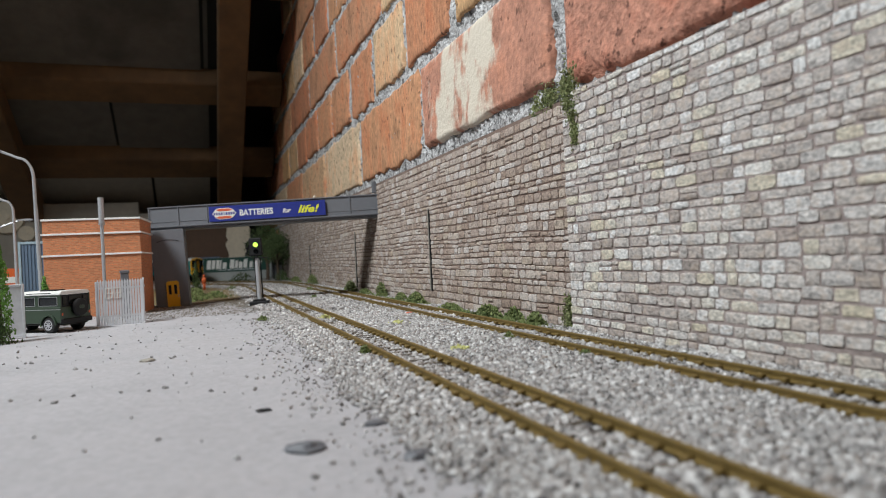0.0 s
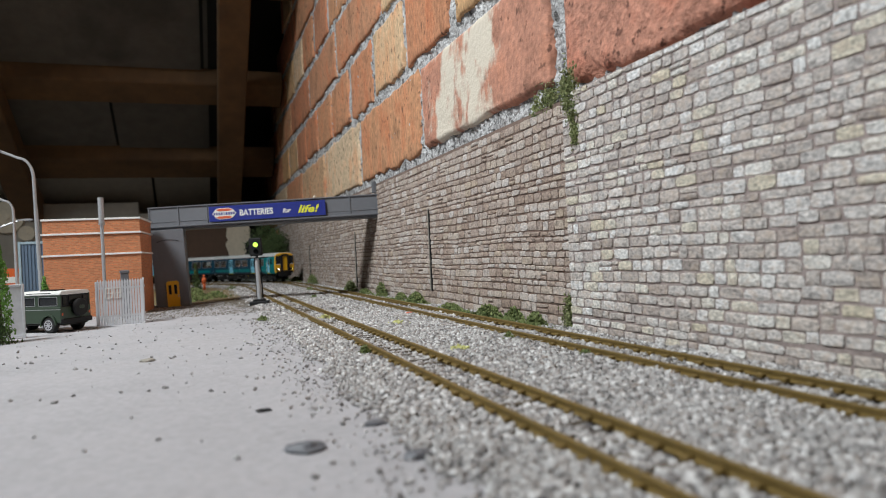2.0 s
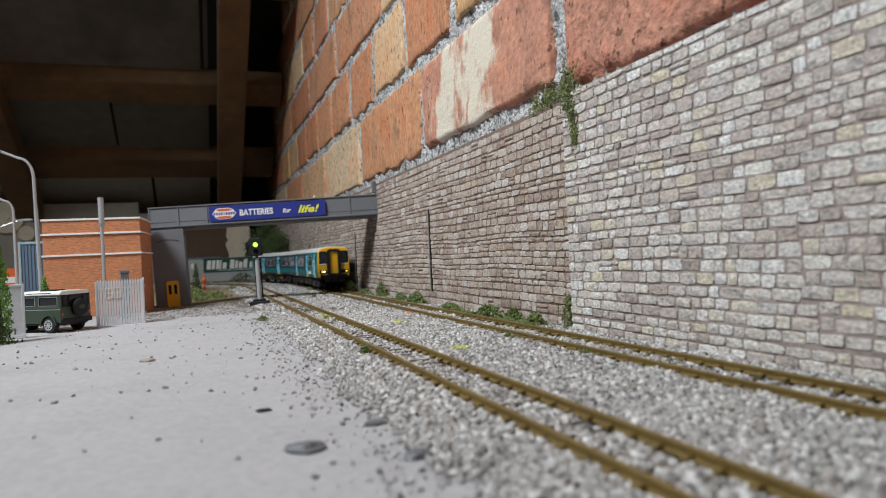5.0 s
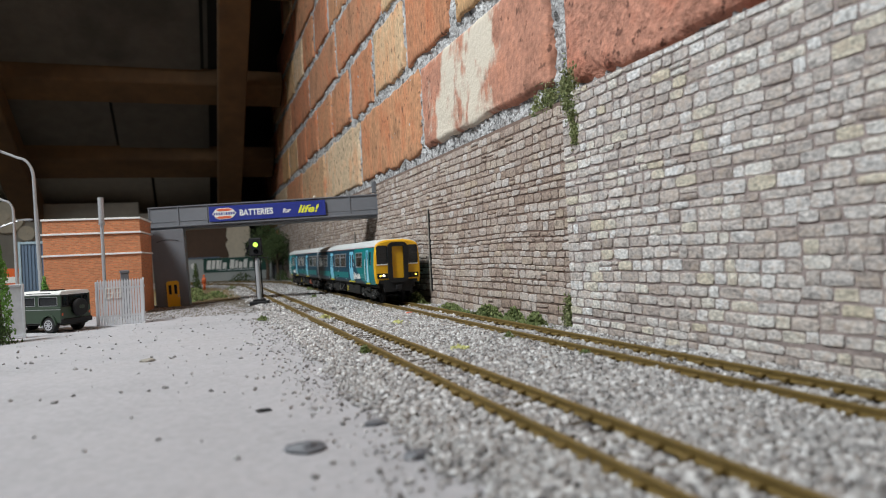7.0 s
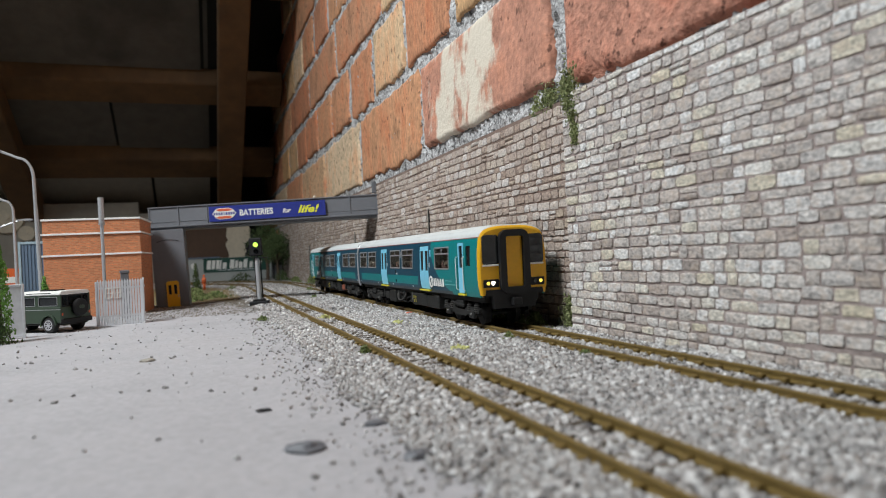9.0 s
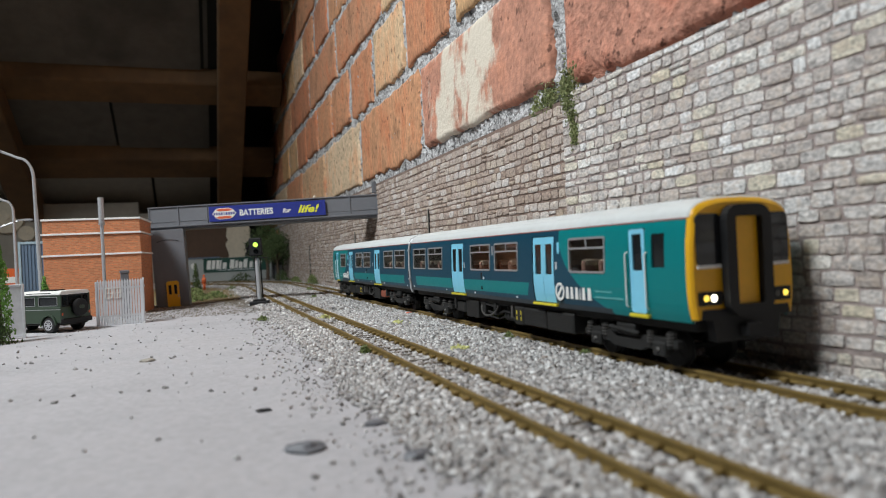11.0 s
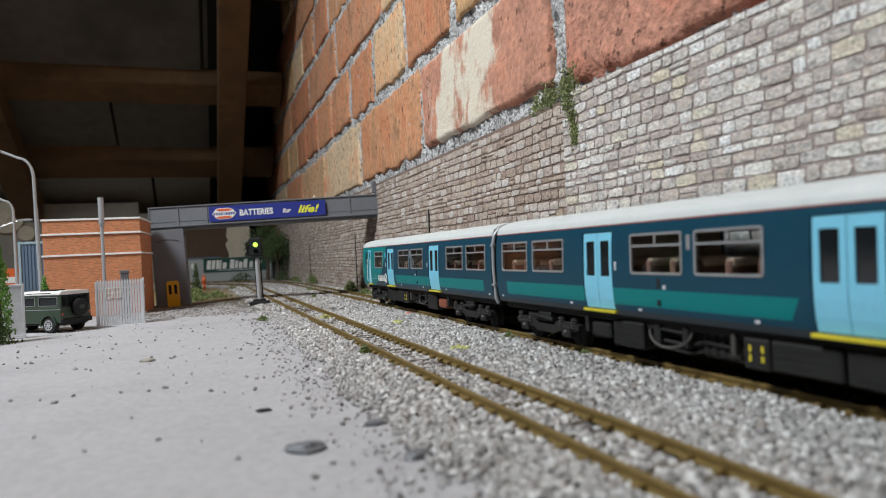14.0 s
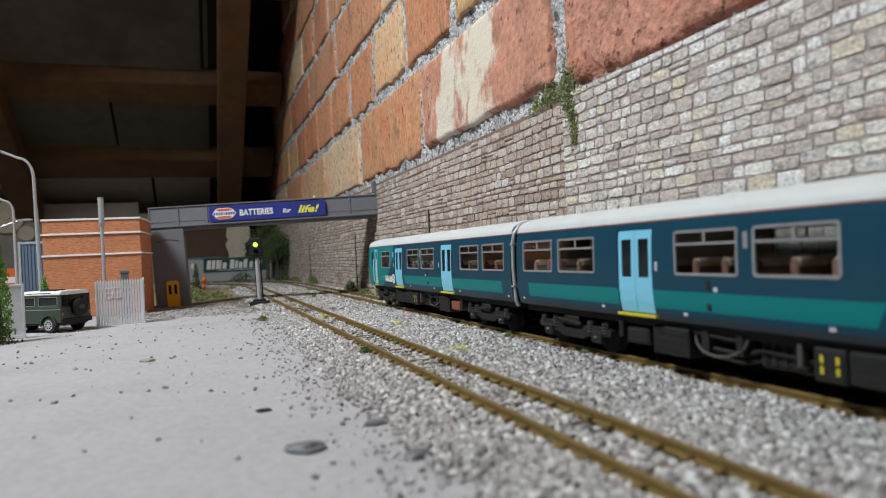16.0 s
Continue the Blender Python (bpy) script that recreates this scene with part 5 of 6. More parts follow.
def brick_building():
    root = thing("brick_building", "flat-roofed orange brick lineside building with white bands", "building", at=mm(-191.7, 640, GROUND, 0, 0, -4))
    W, D, H = 75.5, 66.0, 84.0
    bm = bmesh.new()
    box(bm, -W, 0, 0, 1.6, 0, H - 1.4)
    part("wall", bm, M_BUILD, root, "orange brick front wall")
    bm = bmesh.new()
    box(bm, -1.6, 0, 1.6, D, 0, H - 1.4)
    part("wall", bm, M_BUILD, root)
    bm = bmesh.new()
    box(bm, -W, -W + 1.6, 1.6, D, 0, H - 1.4)
    part("wall", bm, M_BUILD, root)
    bm = bmesh.new()
    box(bm, -W, 0, D, D + 1.6, 0, H - 1.4)
    part("wall", bm, M_BUILD, root)
    bm = bmesh.new()
    box(bm, -W + 1.6, -1.6, 1.6, D, H - 4, H - 2.4)
    part("roof", bm, M_FELT, root, "flat grey roof")
    for z, h, p in ((52.4, 1.5, 1.3), (70.4, 1.5, 1.3), (H - 1.4, 1.6, 0.9)):
        for x0, x1, y0, y1 in ((-W - p, p, -p, 0.0), (0.0, p, 0.0, D + 1.6), (-W - p, -W, 0.0, D + 1.6)):
            bm = bmesh.new()
            box(bm, x0, x1, y0, y1 + (1.6 if z > 80 and y1 == 0 else 0), z, z + h, 0.15)
            part("band", bm, M_WHITE, root, "white stone band")
    cab = thing("equipment_cabinet", "small dark grey lineside cabinet beside the brick building", "cabinet", at=mm(-201.5, 600, GROUND, 0, 0, 8))
    bm = bmesh.new()
    box(bm, -3, 3, -2.5, 2.5, 0, 36, 0.4)
    part("body", bm, M_GREYPL, cab)
    bm = bmesh.new()
    box(bm, -3.5, 3.5, -3, 3, 36, 38.5, 0.5)
    part("cap", bm, M_GREYPL, cab)


brick_building()


def palisade():
    root = thing("palisade_gate", "pale grey palisade fence panel with a small white sign", "fence", at=mm(-213.2, 533, GROUND, 0, 0, 2))
    for k in range(17):
        bm = bmesh.new()
        x = 0.6 + k * 1.74
        prism(bm, [(x - 0.68, 0), (x + 0.68, 0), (x + 0.68, 31.2), (x, 32.8), (x - 0.68, 31.2)], -0.4, 0.2)
        part("pale", bm, M_PALE, root)
    for z in (6, 26):
        bm = bmesh.new()
        box(bm, 0, 29, 0.2, 1.0, z, z + 1.2)
        part("rail", bm, M_PALE, root)
    for k in range(8):
        bm = bmesh.new()
        y = 2.4 + k * 2.6
        prism(bm, [(y - 0.7, 0), (y + 0.7, 0), (y + 0.7, 31.2), (y, 32.8), (y - 0.7, 31.2)], 29.2, 29.8, "x")
        part("pale", bm, M_PALE, root)
    for z in (6, 26):
        bm = bmesh.new()
        box(bm, 29.8, 30.5, 1.0, 22, z, z + 1.2)
        part("rail", bm, M_PALE, root)
    for x in (-0.6, 29.4):
        bm = bmesh.new()
        box(bm, x - 0.7, x + 0.7, -0.7, 0.9, 0, 31.5, 0.15)
        part("post", bm, M_PALE, root)
    bm = bmesh.new()
    for x in (7.5, 13.0):
        ring(bm, 4.8, 7.6, 0.3, 0.5, -0.8, -0.4, cx=x, cz=23)
        box(bm, x - 0.25, x + 0.25, -0.75, -0.45, 19.4, 26.6)
        box(bm, x - 2.2, x + 2.2, -0.75, -0.45, 22.7, 23.2)
    part("window_grille", bm, M_WHITE, root, "white gridded sign frame")
    gate = thing("yard_gate", "plain pale grey steel gate standing open at the yard", "gate", at=mm(-264.5, 478, GROUND, 0, 0, 10))
    bm = bmesh.new()
    box(bm, 0, 17.0, -0.4, 0.4, 1.2, 32.8, 0.15)
    part("sheet", bm, M_PALE, gate)
    for x0, x1, z0, z1 in ((-0.6, 0.8, 0, 33.8), (16.2, 17.8, 0, 33.8), (0.8, 16.2, 32.2, 33.6), (0.8, 16.2, 1.0, 2.4)):
        bm = bmesh.new()
        box(bm, x0, x1, -0.9, 0.9, z0, z1, 0.2)
        part("frame_bar", bm, M_PALE, gate)


palisade()


def poles():
    stack = thing("mast", "silver two-stage mast beside the brick building", "mast", at=mm(-211.5, 561, GROUND))
    bm = bmesh.new()
    cyl(bm, 1.25, 1.25, (0, 0, 0), (-0.2, 0, 75), 14)
    part("lower_tube", bm, M_SILVER, stack)
    bm = bmesh.new()
    cyl(bm, 2.0, 2.0, (-0.2, 0, 74.5), (-0.3, 0, 94), 16)
    part("upper_tube", bm, M_SILVER, stack)
    bm = bmesh.new()
    cyl(bm, 2.25, 2.25, (-0.2, 0, 73.4), (-0.2, 0, 75), 16)
    part("collar", bm, M_FRAME, stack)

    def lamp(at, height, arm, rise, label):
        root = thing("street_lamp", label, "street lamp", at=at, group="yard lamps")
        bm = bmesh.new()
        cyl(bm, 1.55, 1.35, (0, 0, 0), (0, 0, height * 0.74), 12)
        part("base_tube", bm, M_SILVER, root)
        bm = bmesh.new()
        pts = [(0, 0, height * 0.73), (0, 0, height * 0.93)]
        for k in range(1, 9):
            a = radians(11 * k)
            pts.append((-arm * 0.42 * (1 - math.cos(a)), 0, height * 0.93 + rise * 0.72 * math.sin(a)))
        pts.append((-arm, 0, height * 0.93 + rise))
        tube(bm, pts, [1.15] * 4 + [0.95] * (len(pts) - 4), 10)
        part("arm", bm, M_SILVER, root)
        bm = bmesh.new()
        prism(bm, [(-arm + 1, -0.2), (-arm + 1, 0.9), (-arm - 8, 1.9), (-arm - 13, 1.2), (-arm - 13, 0.2), (-arm - 8, -0.7)], -2, 2)
        bmesh.ops.bevel(bm, geom=list(bm.edges), offset=0.35, segments=2, affect="EDGES")
        bmesh.ops.translate(bm, vec=(0, 0, height * 0.93 + rise), verts=bm.verts)
        part("lantern", bm, M_SILVER, root, "flat silver lantern head")
    lamp(mm(-252.4, 560, GROUND, 0, -1.2, 0), 118, 20, 19, "tall silver street lamp with a curved arm behind the yard")
    lamp(mm(-298.5, 700, GROUND, 0, -0.5, 0), 102, 16, 15, "silver street lamp with a curved arm farther back")
    lamp(mm(-337, 800, GROUND, 0, 0, 180), 84, 20, 16, "short silver street lamp farther back")


poles()


def signal():
    root = thing("colour_light_signal", "black two-aspect colour light signal showing green", "railway signal", at=mm(-92.6, 648, GROUND, 0, -1.7, -14))
    bm = bmesh.new()
    box(bm, -9.0, 8.5, -5, 5, 0, 3.6, 0.6)
    box(bm, -6, 5, -3.5, 3.5, 3.6, 5.6, 0.5)
    part("base", bm, M_BLACK, root, "black base block")
    bm = bmesh.new()
    cyl(bm, 0.9, 0.9, (8.2, -3, 0), (8.2, -3, 2.4), 8)
    part("bolt", bm, M_CHROME, root)
    bm = bmesh.new()
    cyl(bm, 2.2, 2.0, (0, 0, 4), (0, 0, 44), 16)
    part("post", bm, M_SILVER, root, "silver tubular post")
    bm = bmesh.new()
    tube(bm, [(2.7, 0.6, 4), (2.7, 0.6, 44)], 0.4, 6)
    tube(bm, [(2.7, 3.4, 4), (2.7, 3.4, 44)], 0.4, 6)
    tube(bm, [(-2.5, 0.2, 4), (-2.5, 0.2, 44)], 0.4, 6)
    for k in range(12):
        tube(bm, [(2.7, 0.6, 6 + k * 3.2), (2.7, 3.4, 6 + k * 3.2)], 0.2, 5)
    part("ladder", bm, M_BLACK, root, "thin black ladder")
    bm = bmesh.new()
    box(bm, -5, 10, -3.2, 4.2, 43.4, 44.2, 0.15)
    part("platform", bm, M_BLACK, root)
    bm = bmesh.new()
    box(bm, -6.2, 5.6, -1.2, 1.8, 45.6, 62.5, 0.9)
    head = part("head", bm, M_BLACK, root, "black signal head")
    bm = bmesh.new()
    cyl(bm, 1.2, 1.2, (0, 0, 44), (0, 0, 46.2), 10)
    part("neck", bm, M_BLACK, root)
    for z, m, lab in ((56.2, M_SIGNAL, "lit green lens"), (50.0, M_DARKGLASS, "unlit lens")):
        bm = bmesh.new()
        cyl(bm, 2.2, 2.2, (0, -1.2, z), (0, -1.75, z), 16)
        part("lens", bm, m, head, lab)
        bm = bmesh.new()
        arc = [(2.6 * math.cos(radians(a)), z + 2.6 * math.sin(radians(a))) for a in range(10, 171, 16)]
        prism(bm, arc + [(x * 0.86, z + (q - z) * 0.86) for x, q in reversed(arc)], -3.6, -1.2)
        part("hood", bm, M_BLACK, head)


signal()


def off_roader():
    """A boxy 4x4 at 1:76; x forward, origin on the ground under the rear axle's middle."""
    f = Vector((-0.8, 0.6))
    root = thing("off_road_car", "olive green four-wheel-drive car with a white roof, parked", "car", at=mm(-231, 513, GROUND, 0, 0, math.degrees(math.atan2(f.y, f.x))) @ Matrix.Scale(1.07, 4))
    L0, L1, HW = -9.5, 49.0, 11.6
    bm = bmesh.new()
    prism(bm, [(L0, 6.4), (L0, 15.2), (L0 + 0.3, 16.0), (31, 16.0), (31.6, 15.6), (48.4, 15.0), (49, 14), (49, 6.4), (43.5, 6.0), (42.5, 10.2), (37.5, 11.4), (32.5, 10.2), (31.5, 6.0), (6.2, 6.0), (5.2, 10.2), (0, 11.4), (-5.2, 10.2), (-6.2, 6.0)], -HW, HW)
    bmesh.ops.bevel(bm, geom=[e for e in bm.edges if abs(e.verts[0].co.y) > 11 and abs(e.verts[1].co.y) > 11], offset=0.35, segments=1, affect="EDGES")
    body = part("body", bm, M_CARGREEN, root, "olive green lower body")
    bm = bmesh.new()
    for s in (-1, 1):
        box(bm, L0, 31, s * HW - 0.15, s * HW + 0.15, 14.2, 14.6)
    part("waist_trim", bm, M_FRAME, body)
    # glasshouse: posts and panels, openings between
    for s in (-1, 1):
        y0, y1 = sorted((s * (HW - 0.5), s * (HW - 1.2)))
        for x0, x1, z0, z1 in ((L0 + 0.2, L0 + 2.6, 16, 23), (8.2, 10.6, 16, 23), (19.8, 21.2, 16, 23), (29.4, 30.6, 16, 23), (L0 + 0.2, 30.6, 15.6, 16.7), (L0 + 0.2, 30.6, 22.2, 23.4)):
            bm = bmesh.new()
            box(bm, x0, x1, y0, y1, z0, z1)
            part("pillar", bm, M_CARGREEN, body)
        for x0, x1 in ((L0 + 2.6, 8.2), (10.6, 19.8), (21.2, 29.4)):
            bm = bmesh.new()
            box(bm, x0, x1, s * (HW - 0.95) - 0.1, s * (HW - 0.95) + 0.1, 16.6, 22.3)
            part("window", bm, M_DARKGLASS, body, "dark side window")
            bm = bmesh.new()
            ring(bm, x1 - x0 - 0.3, 5.6, 0.5, 0.3, s * (HW - 0.45) - 0.15, s * (HW - 0.45) + 0.15, cx=(x0 + x1) / 2, cz=19.4)
            part("window_frame", bm, M_FRAME, body)
    # shade on the car's rear is put into the tailgate's black colour
    bm = bmesh.new()
    box(bm, L0 + 0.4, L0 + 0.9, -HW + 1.2, HW - 1.2, 15.8, 23.2)
    part("tailgate", bm, M_BLACK, body, "tailgate coloured black for the shade on it")
    for y, w in ((-7.6, 3.2), (0.3, 9.4), (8.1, 2.8)):
        bm = bmesh.new()
        prism(bm, rounded(w, 5.4, 0.6, y, 19.6), L0 + 0.1, L0 + 0.5, "x")
        part("rear_window", bm, M_DARKGLASS, body)
    bm = bmesh.new()
    box(bm, 30.6, 31.2, -HW + 1.2, HW - 1.2, 16, 23.2)
    part("windscreen", bm, M_DARKGLASS, body)
    bm = bmesh.new()
    prism(bm, [(-HW - 0.1, 23.2), (HW + 0.1, 23.2), (HW - 0.1, 24.6), (HW - 1.8, 25.6), (-HW + 1.8, 25.6), (-HW + 0.1, 24.6)], L0, 31.2, "x")
    bmesh.ops.bevel(bm, geom=list(bm.edges), offset=0.4, segments=2, affect="EDGES")
    roof = part("roof", bm, M_WHITE, root, "white roof")
    for s in (-1, 1):
        bm = bmesh.new()
        box(bm, -2, 17, s * (HW - 0.6) - 0.5, s * (HW - 0.6) + 0.5, 24.1, 24.7)
        part("roof_window", bm, M_DARKGLASS, roof)
    bm = bmesh.new()
    box(bm, 3, 14, -4.5, 4.5, 25.5, 26.3, 0.2)
    part("roof_rack", bm, M_BLACK, roof, "black roof rack")
    bm = bmesh.new()
    box(bm, L0 - 1.2, L0 + 0.4, -HW, HW, 5.6, 8.6, 0.3)
    part("rear_bumper", bm, M_BLACK, root)
    for s in (-1, 1):
        bm = bmesh.new()
        box(bm, L0 - 0.3, L0 + 0.2, s * 10.3 - 0.5, s * 10.3 + 0.5, 10.6, 12.4, 0.2)
        part("tail_lamp", bm, M_REDP, body, "red tail lamps")
        for x in (0, 37.5):
            bm = bmesh.new()
            arc = [(x + 6.3 * math.cos(radians(a)), 5 + 6.5 * math.sin(radians(a))) for a in range(0, 181, 15)]
            prism(bm, arc + [(x + (p - x) * 0.86, 5 + (q - 5) * 0.86) for p, q in reversed(arc)], s * (HW - 0.2), s * (HW + 0.9))
            part("wheel_arch", bm, M_CARGREEN, body)
            bm = bmesh.new()
            cyl(bm, 5.0, 5.0, (x, s * (HW - 3.6), 5.0), (x, s * (HW + 0.2), 5.0), 22)
            bmesh.ops.bevel(bm, geom=list(bm.edges), offset=0.5, segments=1, affect="EDGES")
            wheel = part("wheel", bm, M_TYRE, root, "black tyre with bright alloy rim")
            bm = bmesh.new()
            ring(bm, 6.4, 6.4, 3.19, 0.7, s * (HW + 0.05), s * (HW + 0.55), cx=x, cz=5.0)
            for k in range(8):
                box(bm, -0.35, 0.35, -0.2, 0.2, 0.4, 2.8, 0, Matrix.Translation((x, s * (HW + 0.35), 5.0)) @ Matrix.Rotation(radians(45 * k), 4, "Y"))
            cyl(bm, 0.8, 0.8, (x, s * (HW + 0.1), 5), (x, s * (HW + 0.7), 5), 10)
            part("rim", bm, M_CHROME, wheel, "bright alloy rim")
    bm = bmesh.new()
    cyl(bm, 5.5, 5.5, (L0 - 0.2, -1.4, 14.8), (L0 - 3.2, -1.4, 14.8), 24)
    bmesh.ops.bevel(bm, geom=list(bm.edges), offset=0.6, segments=1, affect="EDGES")
    spare = part("spare_wheel", bm, M_BLACK, root, "black spare wheel on the tailgate")
    bm = bmesh.new()
    prism(bm, rounded(4.2, 2.2, 1.05, -1.4, 15.2), L0 - 3.5, L0 - 3.1, "x")
    part("badge", bm, M_CARGREEN, spare)
    bm = bmesh.new()
    box(bm, L0 + 0.5, 40, -9.5, 9.5, 4.6, 8.5, 0.3)
    part("chassis", bm, M_SOOT, root)


off_roader()


def far_things():
    shed = thing("clad_shed", "blue corrugated shed behind the brick building", "shed", at=mm(-318, 800, GROUND))
    bm = bmesh.new()
    box(bm, 0, 40, 0.6, 60, 0, 70)
    part("body", bm, M_BLUESHED, shed)
    for k in range(12):
        bm = bmesh.new()
        box(bm, 2.5 + k * 3.1, 4.2 + k * 3.1, -0.2, 0.6, 0, 69)
        part("rib", bm, M_BLUESHED, shed)
    for x0, x1, z0, z1 in ((-0.8, 1.6, 0, 72), (1.6, 40, 69.4, 72)):
        bm = bmesh.new()
        box(bm, x0, x1, -0.9, 1.2, z0, z1, 0.2)
        part("corner_trim", bm, M_TRIM, shed, "pale blue-grey trim")
    van = thing("delivery_van", "orange and white delivery van far back on the layout", "van", at=mm(-366, 900, GROUND))
    bm = bmesh.new()
    prism(bm, [(-24, 6), (-24, 24), (-16, 30), (-10, 45), (36, 46), (38, 44), (38, 6)], 0, 24)
    body = part("body", bm, M_ORANGE, van)
    bm = bmesh.new()
    box(bm, -9, 37.5, -0.3, 0.3, 29, 36)
    part("side_stripe", bm, M_WHITE, body, "white side stripe")
    bm = bmesh.new()
    prism(bm, [(-15, 31), (-10, 42), (2, 42), (2, 31)], -0.25, 0.2)
    part("window", bm, M_DARKGLASS, body)
    for x in (-12, 26):
        bm = bmesh.new()
        cyl(bm, 5.4, 5.4, (x, -0.5, 5.4), (x, 5, 5.4), 18)
        part("wheel", bm, M_TYRE, van)
    depot = thing("long_trailer", "long pale grey trailer with a dark green upper sheet", "trailer", at=mm(-172, 1560, GROUND))
    bm = bmesh.new()
    box(bm, 0, 181, 0.5, 34, 0.0, 51.5, 0.4)
    body = part("body", bm, M_PANELGREY, depot)
    bm = bmesh.new()
    box(bm, 36, 176, -0.3, 0.5, 20, 51)
    sheet = part("green_sheet", bm, M_SIGNGREEN, depot, "dark green sheet")
    for k in range(30):
        bm = bmesh.new()
        box(bm, 1 + k * 6.05, 2.2 + k * 6.05, -0.1, 0.5, 0.5, 19.5)
        part("rib", bm, M_PANELGREY, body)
    widths = ((42, 8, 17), (52, 7, 17), (61, 7, 17), (69, 3.2, 17), (75, 8, 12), (90, 9, 17), (101, 6, 15), (109, 8, 12), (119, 8, 17), (132, 7, 12), (142, 5, 12), (152, 5, 15))
    for x, w, h in widths:
        bm = bmesh.new()
        prism(bm, [(x, 27), (x + w, 27), (x + w + h * 0.14, 27 + h * 1.15), (x + h * 0.14, 27 + h * 1.15)], -0.6, -0.3)
        part("name_block", bm, M_WHITE, sheet, "white name block")
    bm = bmesh.new()
    box(bm, 66, 150, -0.5, -0.3, 23.5, 25.0)
    part("wording_bar", bm, M_PALE, sheet)
    bm = bmesh.new()
    cyl(bm, 6, 6, (16, 0.4, 36), (16, -0.3, 36), 20)
    part("round_mark", bm, M_WHITE, body, "white round mark")
    bm = bmesh.new()
    box(bm, -4, 70, -1.6, 0.4, 51.5, 54.0, 0.2)
    part("gutter", bm, M_BLUESHED, depot)
    hut = thing("lineside_hut", "dark lineside hut by the end of the stone wall", "hut", at=mm(7, 1500, GROUND))
    bm = bmesh.new()
    box(bm, 0, 20, 0, 24, 0, 42, 0.5)
    part("body", bm, M_SLATEDARK, hut)
    bm = bmesh.new()
    prism(bm, [(-1, 42), (21, 42), (21, 44), (10, 47), (-1, 44)], -1.5, 25.5)
    part("roof", bm, M_SLATEDARK, hut)
    for x in (5, 15):
        bm = bmesh.new()
        box(bm, x - 3, x + 3, -0.5, 0.1, 1, 30, 0.1)
        part("door", bm, M_GREYPL, hut)
    crate = thing("brown_box", "dark brown box stored behind the layout", "box", at=mm(-180, 1638, -15))
    bm = bmesh.new()
    box(bm, 0, 136, 0, 48, 0, 150, 1.2)
    part("body", bm, M_BROWN, crate)
    bm = bmesh.new()
    box(bm, -1.2, 137.2, -1.2, 49, 140, 152, 0.6)
    part("lid", bm, M_BROWN, crate)
    bm = bmesh.new()
    rng = random.Random(3)
    right = [(48 + rng.uniform(-3, 3) + (9 if z > 95 else 0) + 0.03 * z, z) for z in range(14, 150, 9)]
    left = [(12 + rng.uniform(-4, 4) - 0.06 * (z - 60), z) for z in range(14, 150, 9)]
    prism(bm, right + left[::-1], 0, 6)
    solid("plaster_lump", bm, M_CREAM, "torn cream plaster fragment leaning on the brown box", "plaster fragment", at=mm(-92, 1629, -15))
    for x, z, r in ((-534, 158, 36), (-496, 122, 17)):
        bm = bmesh.new()
        cyl(bm, r, r * 0.96, (0, 0, 0), (0, -8, 0), 32)
        cyl(bm, r * 0.2, r * 0.2, (0, -8, 0), (0, -10, 0), 12)
        solid("round_lid", bm, M_CREAM, "round cream lid hung on the eaves board", "lid", at=mm(x, 1697.5, z), group="lids on the eaves board")
    figure("worker_figure", "tiny moulded figure in orange by the trackside", mm(-138.5, 1112, GROUND, 0, 0, 40), 24)


far_things()

# ---- planting ----


def clump(name, label, category, at, spread, count, size, material, seed, group="", stem=None):
    rng = np.random.default_rng(seed)
    sx, sy, sz = spread
    p = rng.normal(size=(count, 3)) * (sx / 2.2, sy / 2.2, 0)
    r = np.clip(1 - (p[:, 0] / sx) ** 2 - (p[:, 1] / sy) ** 2, 0.05, 1)
    p[:, 2] = sz * rng.random(count) ** 0.8 * r
    ob = new(name, leaves(name, p, size, material, seed))
    ob.matrix_basis = at
    return tagged(ob, label, category, group)


def conifer(at, height, radius, material, seed, label):
    rng = np.random.default_rng(seed)
    root = thing("conifer", label, "tree", at=at, group="bushy trees")
    bm = bmesh.new()
    cyl(bm, radius * 0.14, radius * 0.05, (0, 0, 0), (0, 0, height * 0.9), 8)
    for k in range(9):
        a = k * 2.4
        z = height * (0.12 + 0.08 * k)
        q = radius * 0.7 * (1 - z / height)
        cyl(bm, radius * 0.05, radius * 0.02, (0, 0, z), (q * math.cos(a), q * math.sin(a), z + q * 0.3), 5)
    part("trunk", bm, M_BARK, root)
    n = int(height * 26)
    z = height * rng.random(n) ** 0.85
    a = rng.uniform(0, 2 * np.pi, n)
    lump = 1 + 0.25 * np.sin(3 * a + z * 0.3) + 0.15 * rng.normal(size=n)
    r = radius * (1 - (z / height) ** 1.6) * lump * np.sqrt(rng.uniform(0.25, 1, n))
    me = leaves("crown", np.stack([r * np.cos(a), r * np.sin(a), z + 1], 1), 1.15, material, seed)
    ob = new("crown", me)
    ob.parent = root


conifer(mm(-254.5, 458, GROUND), 61, 7.0, M_LEAF_BRIGHT, 31, "bright green model conifer beside the yard gate")
conifer(mm(-250, 556, GROUND), 36, 5.0, M_LEAF_BRIGHT, 32, "small bright green conifer behind the parked car")


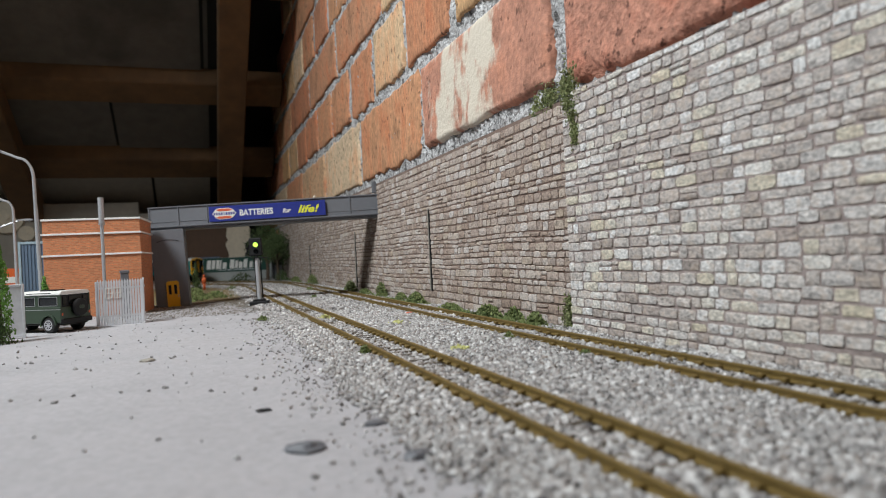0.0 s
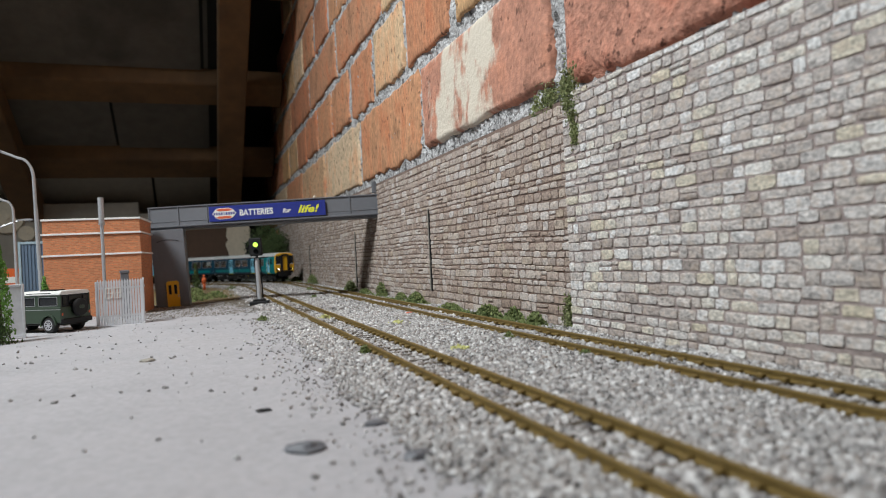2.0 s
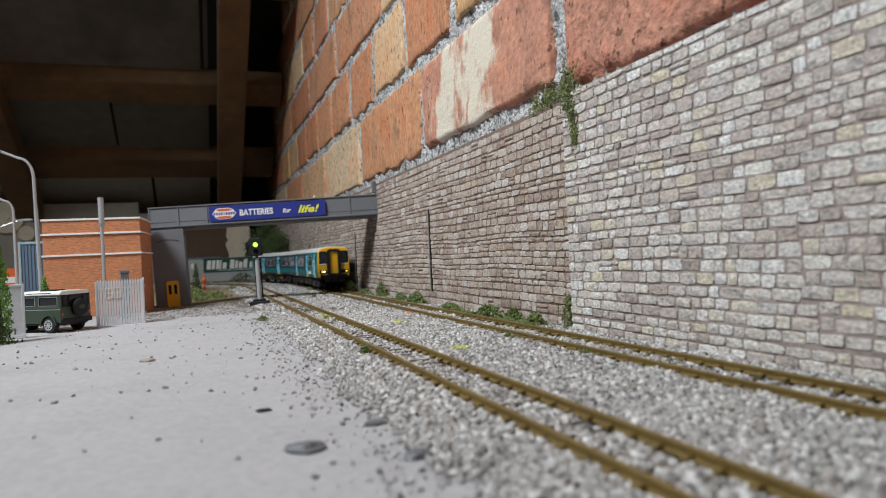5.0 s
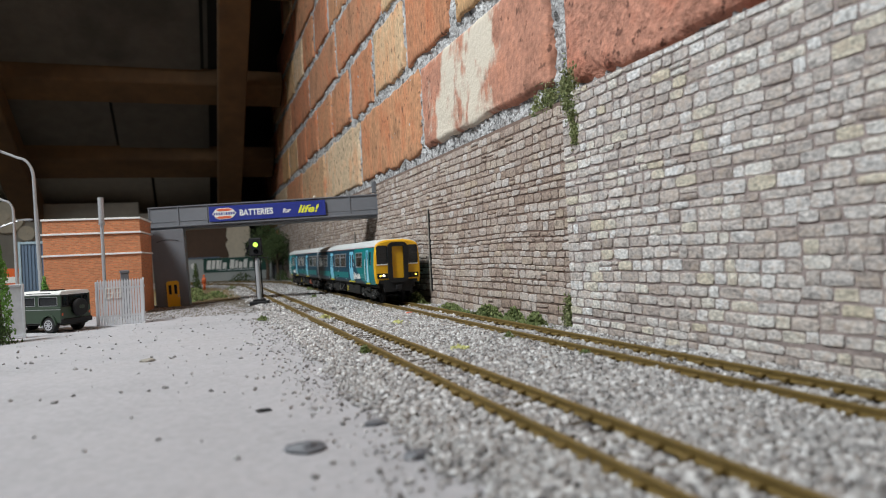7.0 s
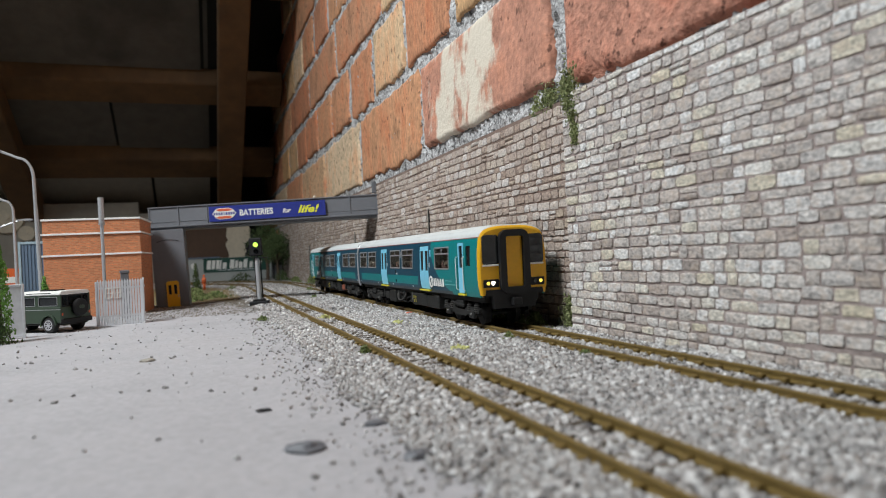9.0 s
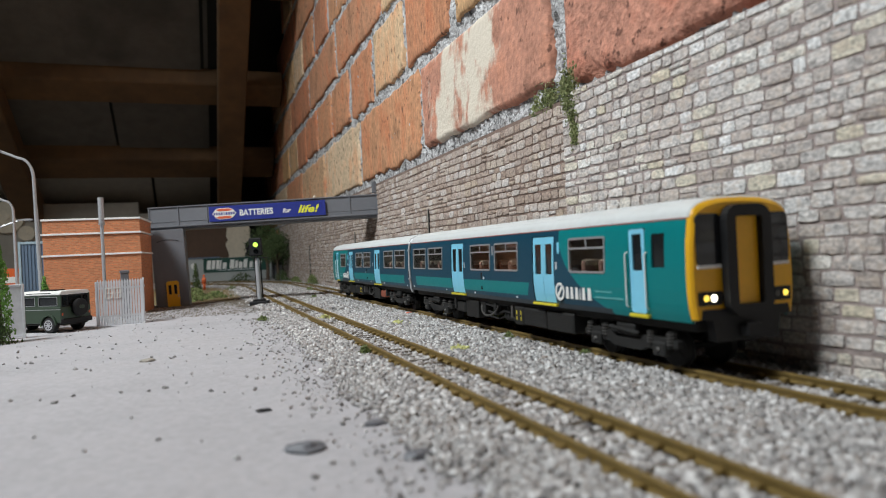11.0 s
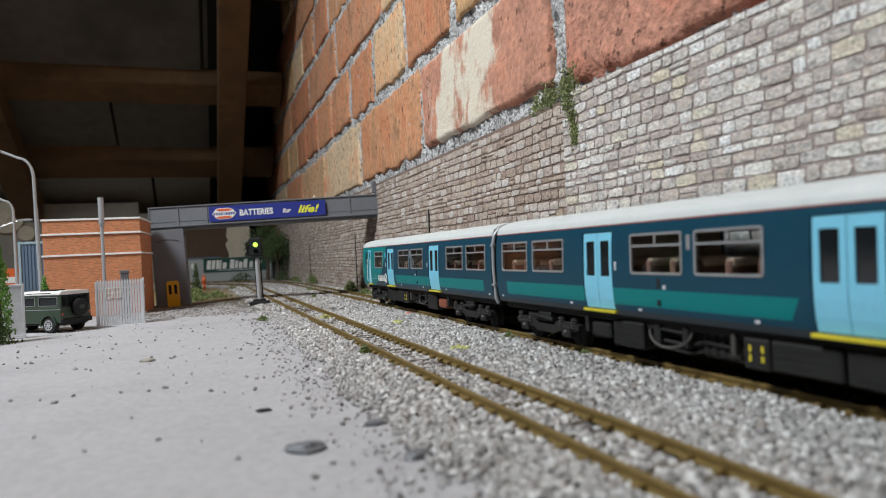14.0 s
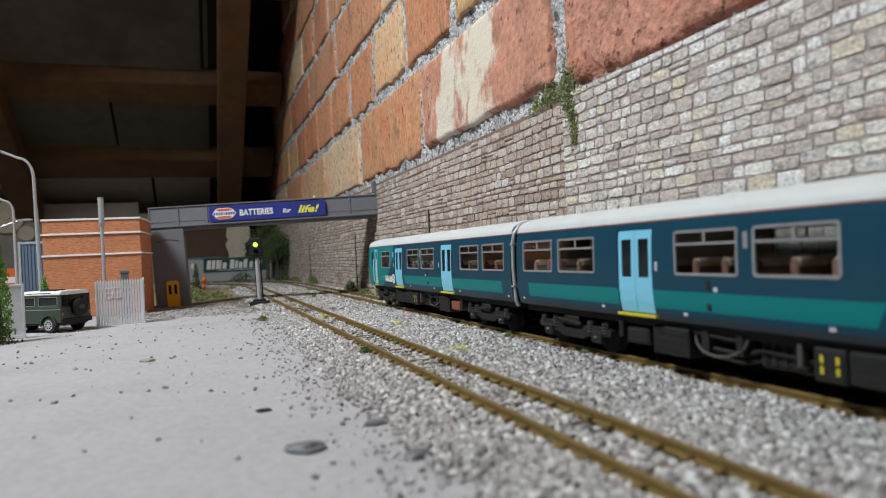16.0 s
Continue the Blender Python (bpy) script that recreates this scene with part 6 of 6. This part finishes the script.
def broad_tree(at, seed, label):
    rng = np.random.default_rng(seed)
    root = thing("model_tree", label, "tree", at=at, group="bushy trees")
    bm = bmesh.new()
    tube(bm, [(0, 0, 0), (1, 0, 25), (-1, 1, 50), (0, 0, 90)], [4, 3.2, 2.4, 0.8], 10)
    limbs = []
    for k in range(9):
        a, z = k * 2.4, 35 + 6 * k
        e = (26 * math.cos(a) * (1 - k * 0.05), 24 * math.sin(a) * (1 - k * 0.05), z + 18)
        limbs.append(e)
        tube(bm, [(0, 0, z), (e[0] * 0.5, e[1] * 0.5, z + 12), e], [1.6, 1.1, 0.5], 6)
    part("trunk", bm, M_BARK, root)
    pts = []
    for e in limbs + [(0, 0, 100), (-14, -6, 88), (14, -4, 84)]:
        pts.append(np.array(e) + rng.normal(size=(230, 3)) * (9.5, 9.5, 8.5))
    ob = new("crown", leaves("crown", np.concatenate(pts), 2.3, M_LEAF_DARK, seed + 1))
    ob.parent = root


broad_tree(mm(-10, 1462, GROUND), 40, "dark green broad-leaved model tree far back")
broad_tree(mm(4, 1392, GROUND, 0, 0, 70) @ Matrix.Scale(0.82, 4), 44, "dark green broad-leaved model tree beside the stone wall")

for k, (x, y, sx, sy, sz, n) in enumerate(((21, 638, 6, 14, 15, 200), (19, 520, 7, 20, 10, 280), (21, 570, 5, 16, 7, 150), (22, 1070, 8, 40, 16, 240), (20, 775, 8, 22, 13, 220), (18, 372, 6, 20, 8, 260), (20, 342, 5, 12, 8, 150),
                                           (20, 316, 5, 10, 7, 140), (20, 1250, 7, 60, 9, 240), (19, 440, 5, 25, 5, 170), (20, 700, 6, 30, 6, 180), (14, 410, 5, 55, 3, 150), (15, 330, 4, 45, 2.5, 120), (14, 560, 5, 60, 3, 140))):
    clump("weed_clump", "green scatter weeds at the foot of the stone wall", "weeds", mm(x, y, GROUND + 0.2), (sx, sy, sz), int(n * 2.6), 1.25, M_LEAF, 50 + k, "weeds at the wall")
for k, (x, y, sx, sy, sz, n) in enumerate(((-13.5, 279, 2.4, 3.0, 3.0, 80), (-81, 276, 2.6, 3.6, 3.2, 100), (-11.5, 217, 2.2, 3, 2.0, 60), (-34, 700, 4, 10, 3, 60), (-105, 476, 4, 6, 3, 60), (-14, 860, 5, 14, 5, 80), (-100, 1060, 8, 18, 6, 90))):
    clump("weed_tuft", "small green tuft growing in the ballast", "weeds", mm(x, y, GROUND + 0.4), (sx, sy, sz), n * 2, 0.9, M_LEAF, 70 + k, "tufts in the ballast")
for k, (x, y) in enumerate(((-67, 452), (-37, 379), (-45, 259))):
    clump("pale_tuft", "pale yellow dried tuft lying on the ballast", "weeds", mm(x, y, GROUND + 0.7), (4.4, 7, 1.8), 80, 1.0, M_LEAF_PALE, 90 + k, "dried tufts")
for k, (x, y, sx, sy, sz, n, m) in enumerate(((-150, 830, 14, 50, 14, 420, M_LEAF), (-128, 850, 14, 40, 7, 220, M_LEAF), (-150, 1128, 7, 10, 42, 320, M_LEAF_DARK), (-60, 1500, 30, 12, 18, 320, M_LEAF_DARK), (10, 1380, 16, 30, 22, 300, M_LEAF_DARK),
                                               (-254, 452, 7, 7, 20, 330, M_LEAF_DARK), (-262, 440, 8, 8, 16, 260, M_LEAF))):
    clump("shrub", "low green scatter shrub on the verge", "shrub", mm(x, y, GROUND), (sx, sy, sz), n, 1.9 if y > 600 else 1.2, m, 110 + k, "shrubs on the verge")


def ivy(points, seed, n, size, at, label):
    rng = np.random.default_rng(seed)
    c = []
    for (y, z, s) in points:
        c.append(rng.normal(size=(n, 3)) * (1.0, s, s * 1.4) + (0, y, z))
    ob = new("ivy", leaves("ivy", np.concatenate(c), size, M_IVY, seed))
    ob.matrix_basis = at
    tagged(ob, label, "ivy", "ivy on the stone wall")


ivy(((0, 117, 3.0), (-1, 111, 3.2), (3, 114, 2.2), (-2, 105, 2.4), (-4, 99, 1.8), (-5, 93, 1.6), (-5, 89, 1.2), (1, 107, 2.0)), 130, 260, 0.95, mm(25.6, 281.5, 0), "green ivy hanging over the corner of the stone wall")
ivy(((0, 113.6, 2.8), (-9, 114.0, 2.4), (9, 112.8, 2.2), (-4, 115.5, 1.6)), 131, 200, 0.95, mm(29.5, 312, 0), "green moss cushion along the stone wall top")
ivy(((0, 0, 2.0), (-1, 7, 1.6), (3, 3, 2.2), (0, 11, 1.0)), 132, 150, 0.9, mm(26.2, 291, 0), "green ivy at the foot of the wall corner")

bm = bmesh.new()
box(bm, -2.2, 2.2, -1.2, 1.2, 0, 1.4, 0.4)
solid("red_scrap", bm, M_REDP, "small red scrap lying by the track", "scrap", at=mm(-12.5, 436, GROUND + 0.3, 0, 0, 25))

brick_wall()
motions()
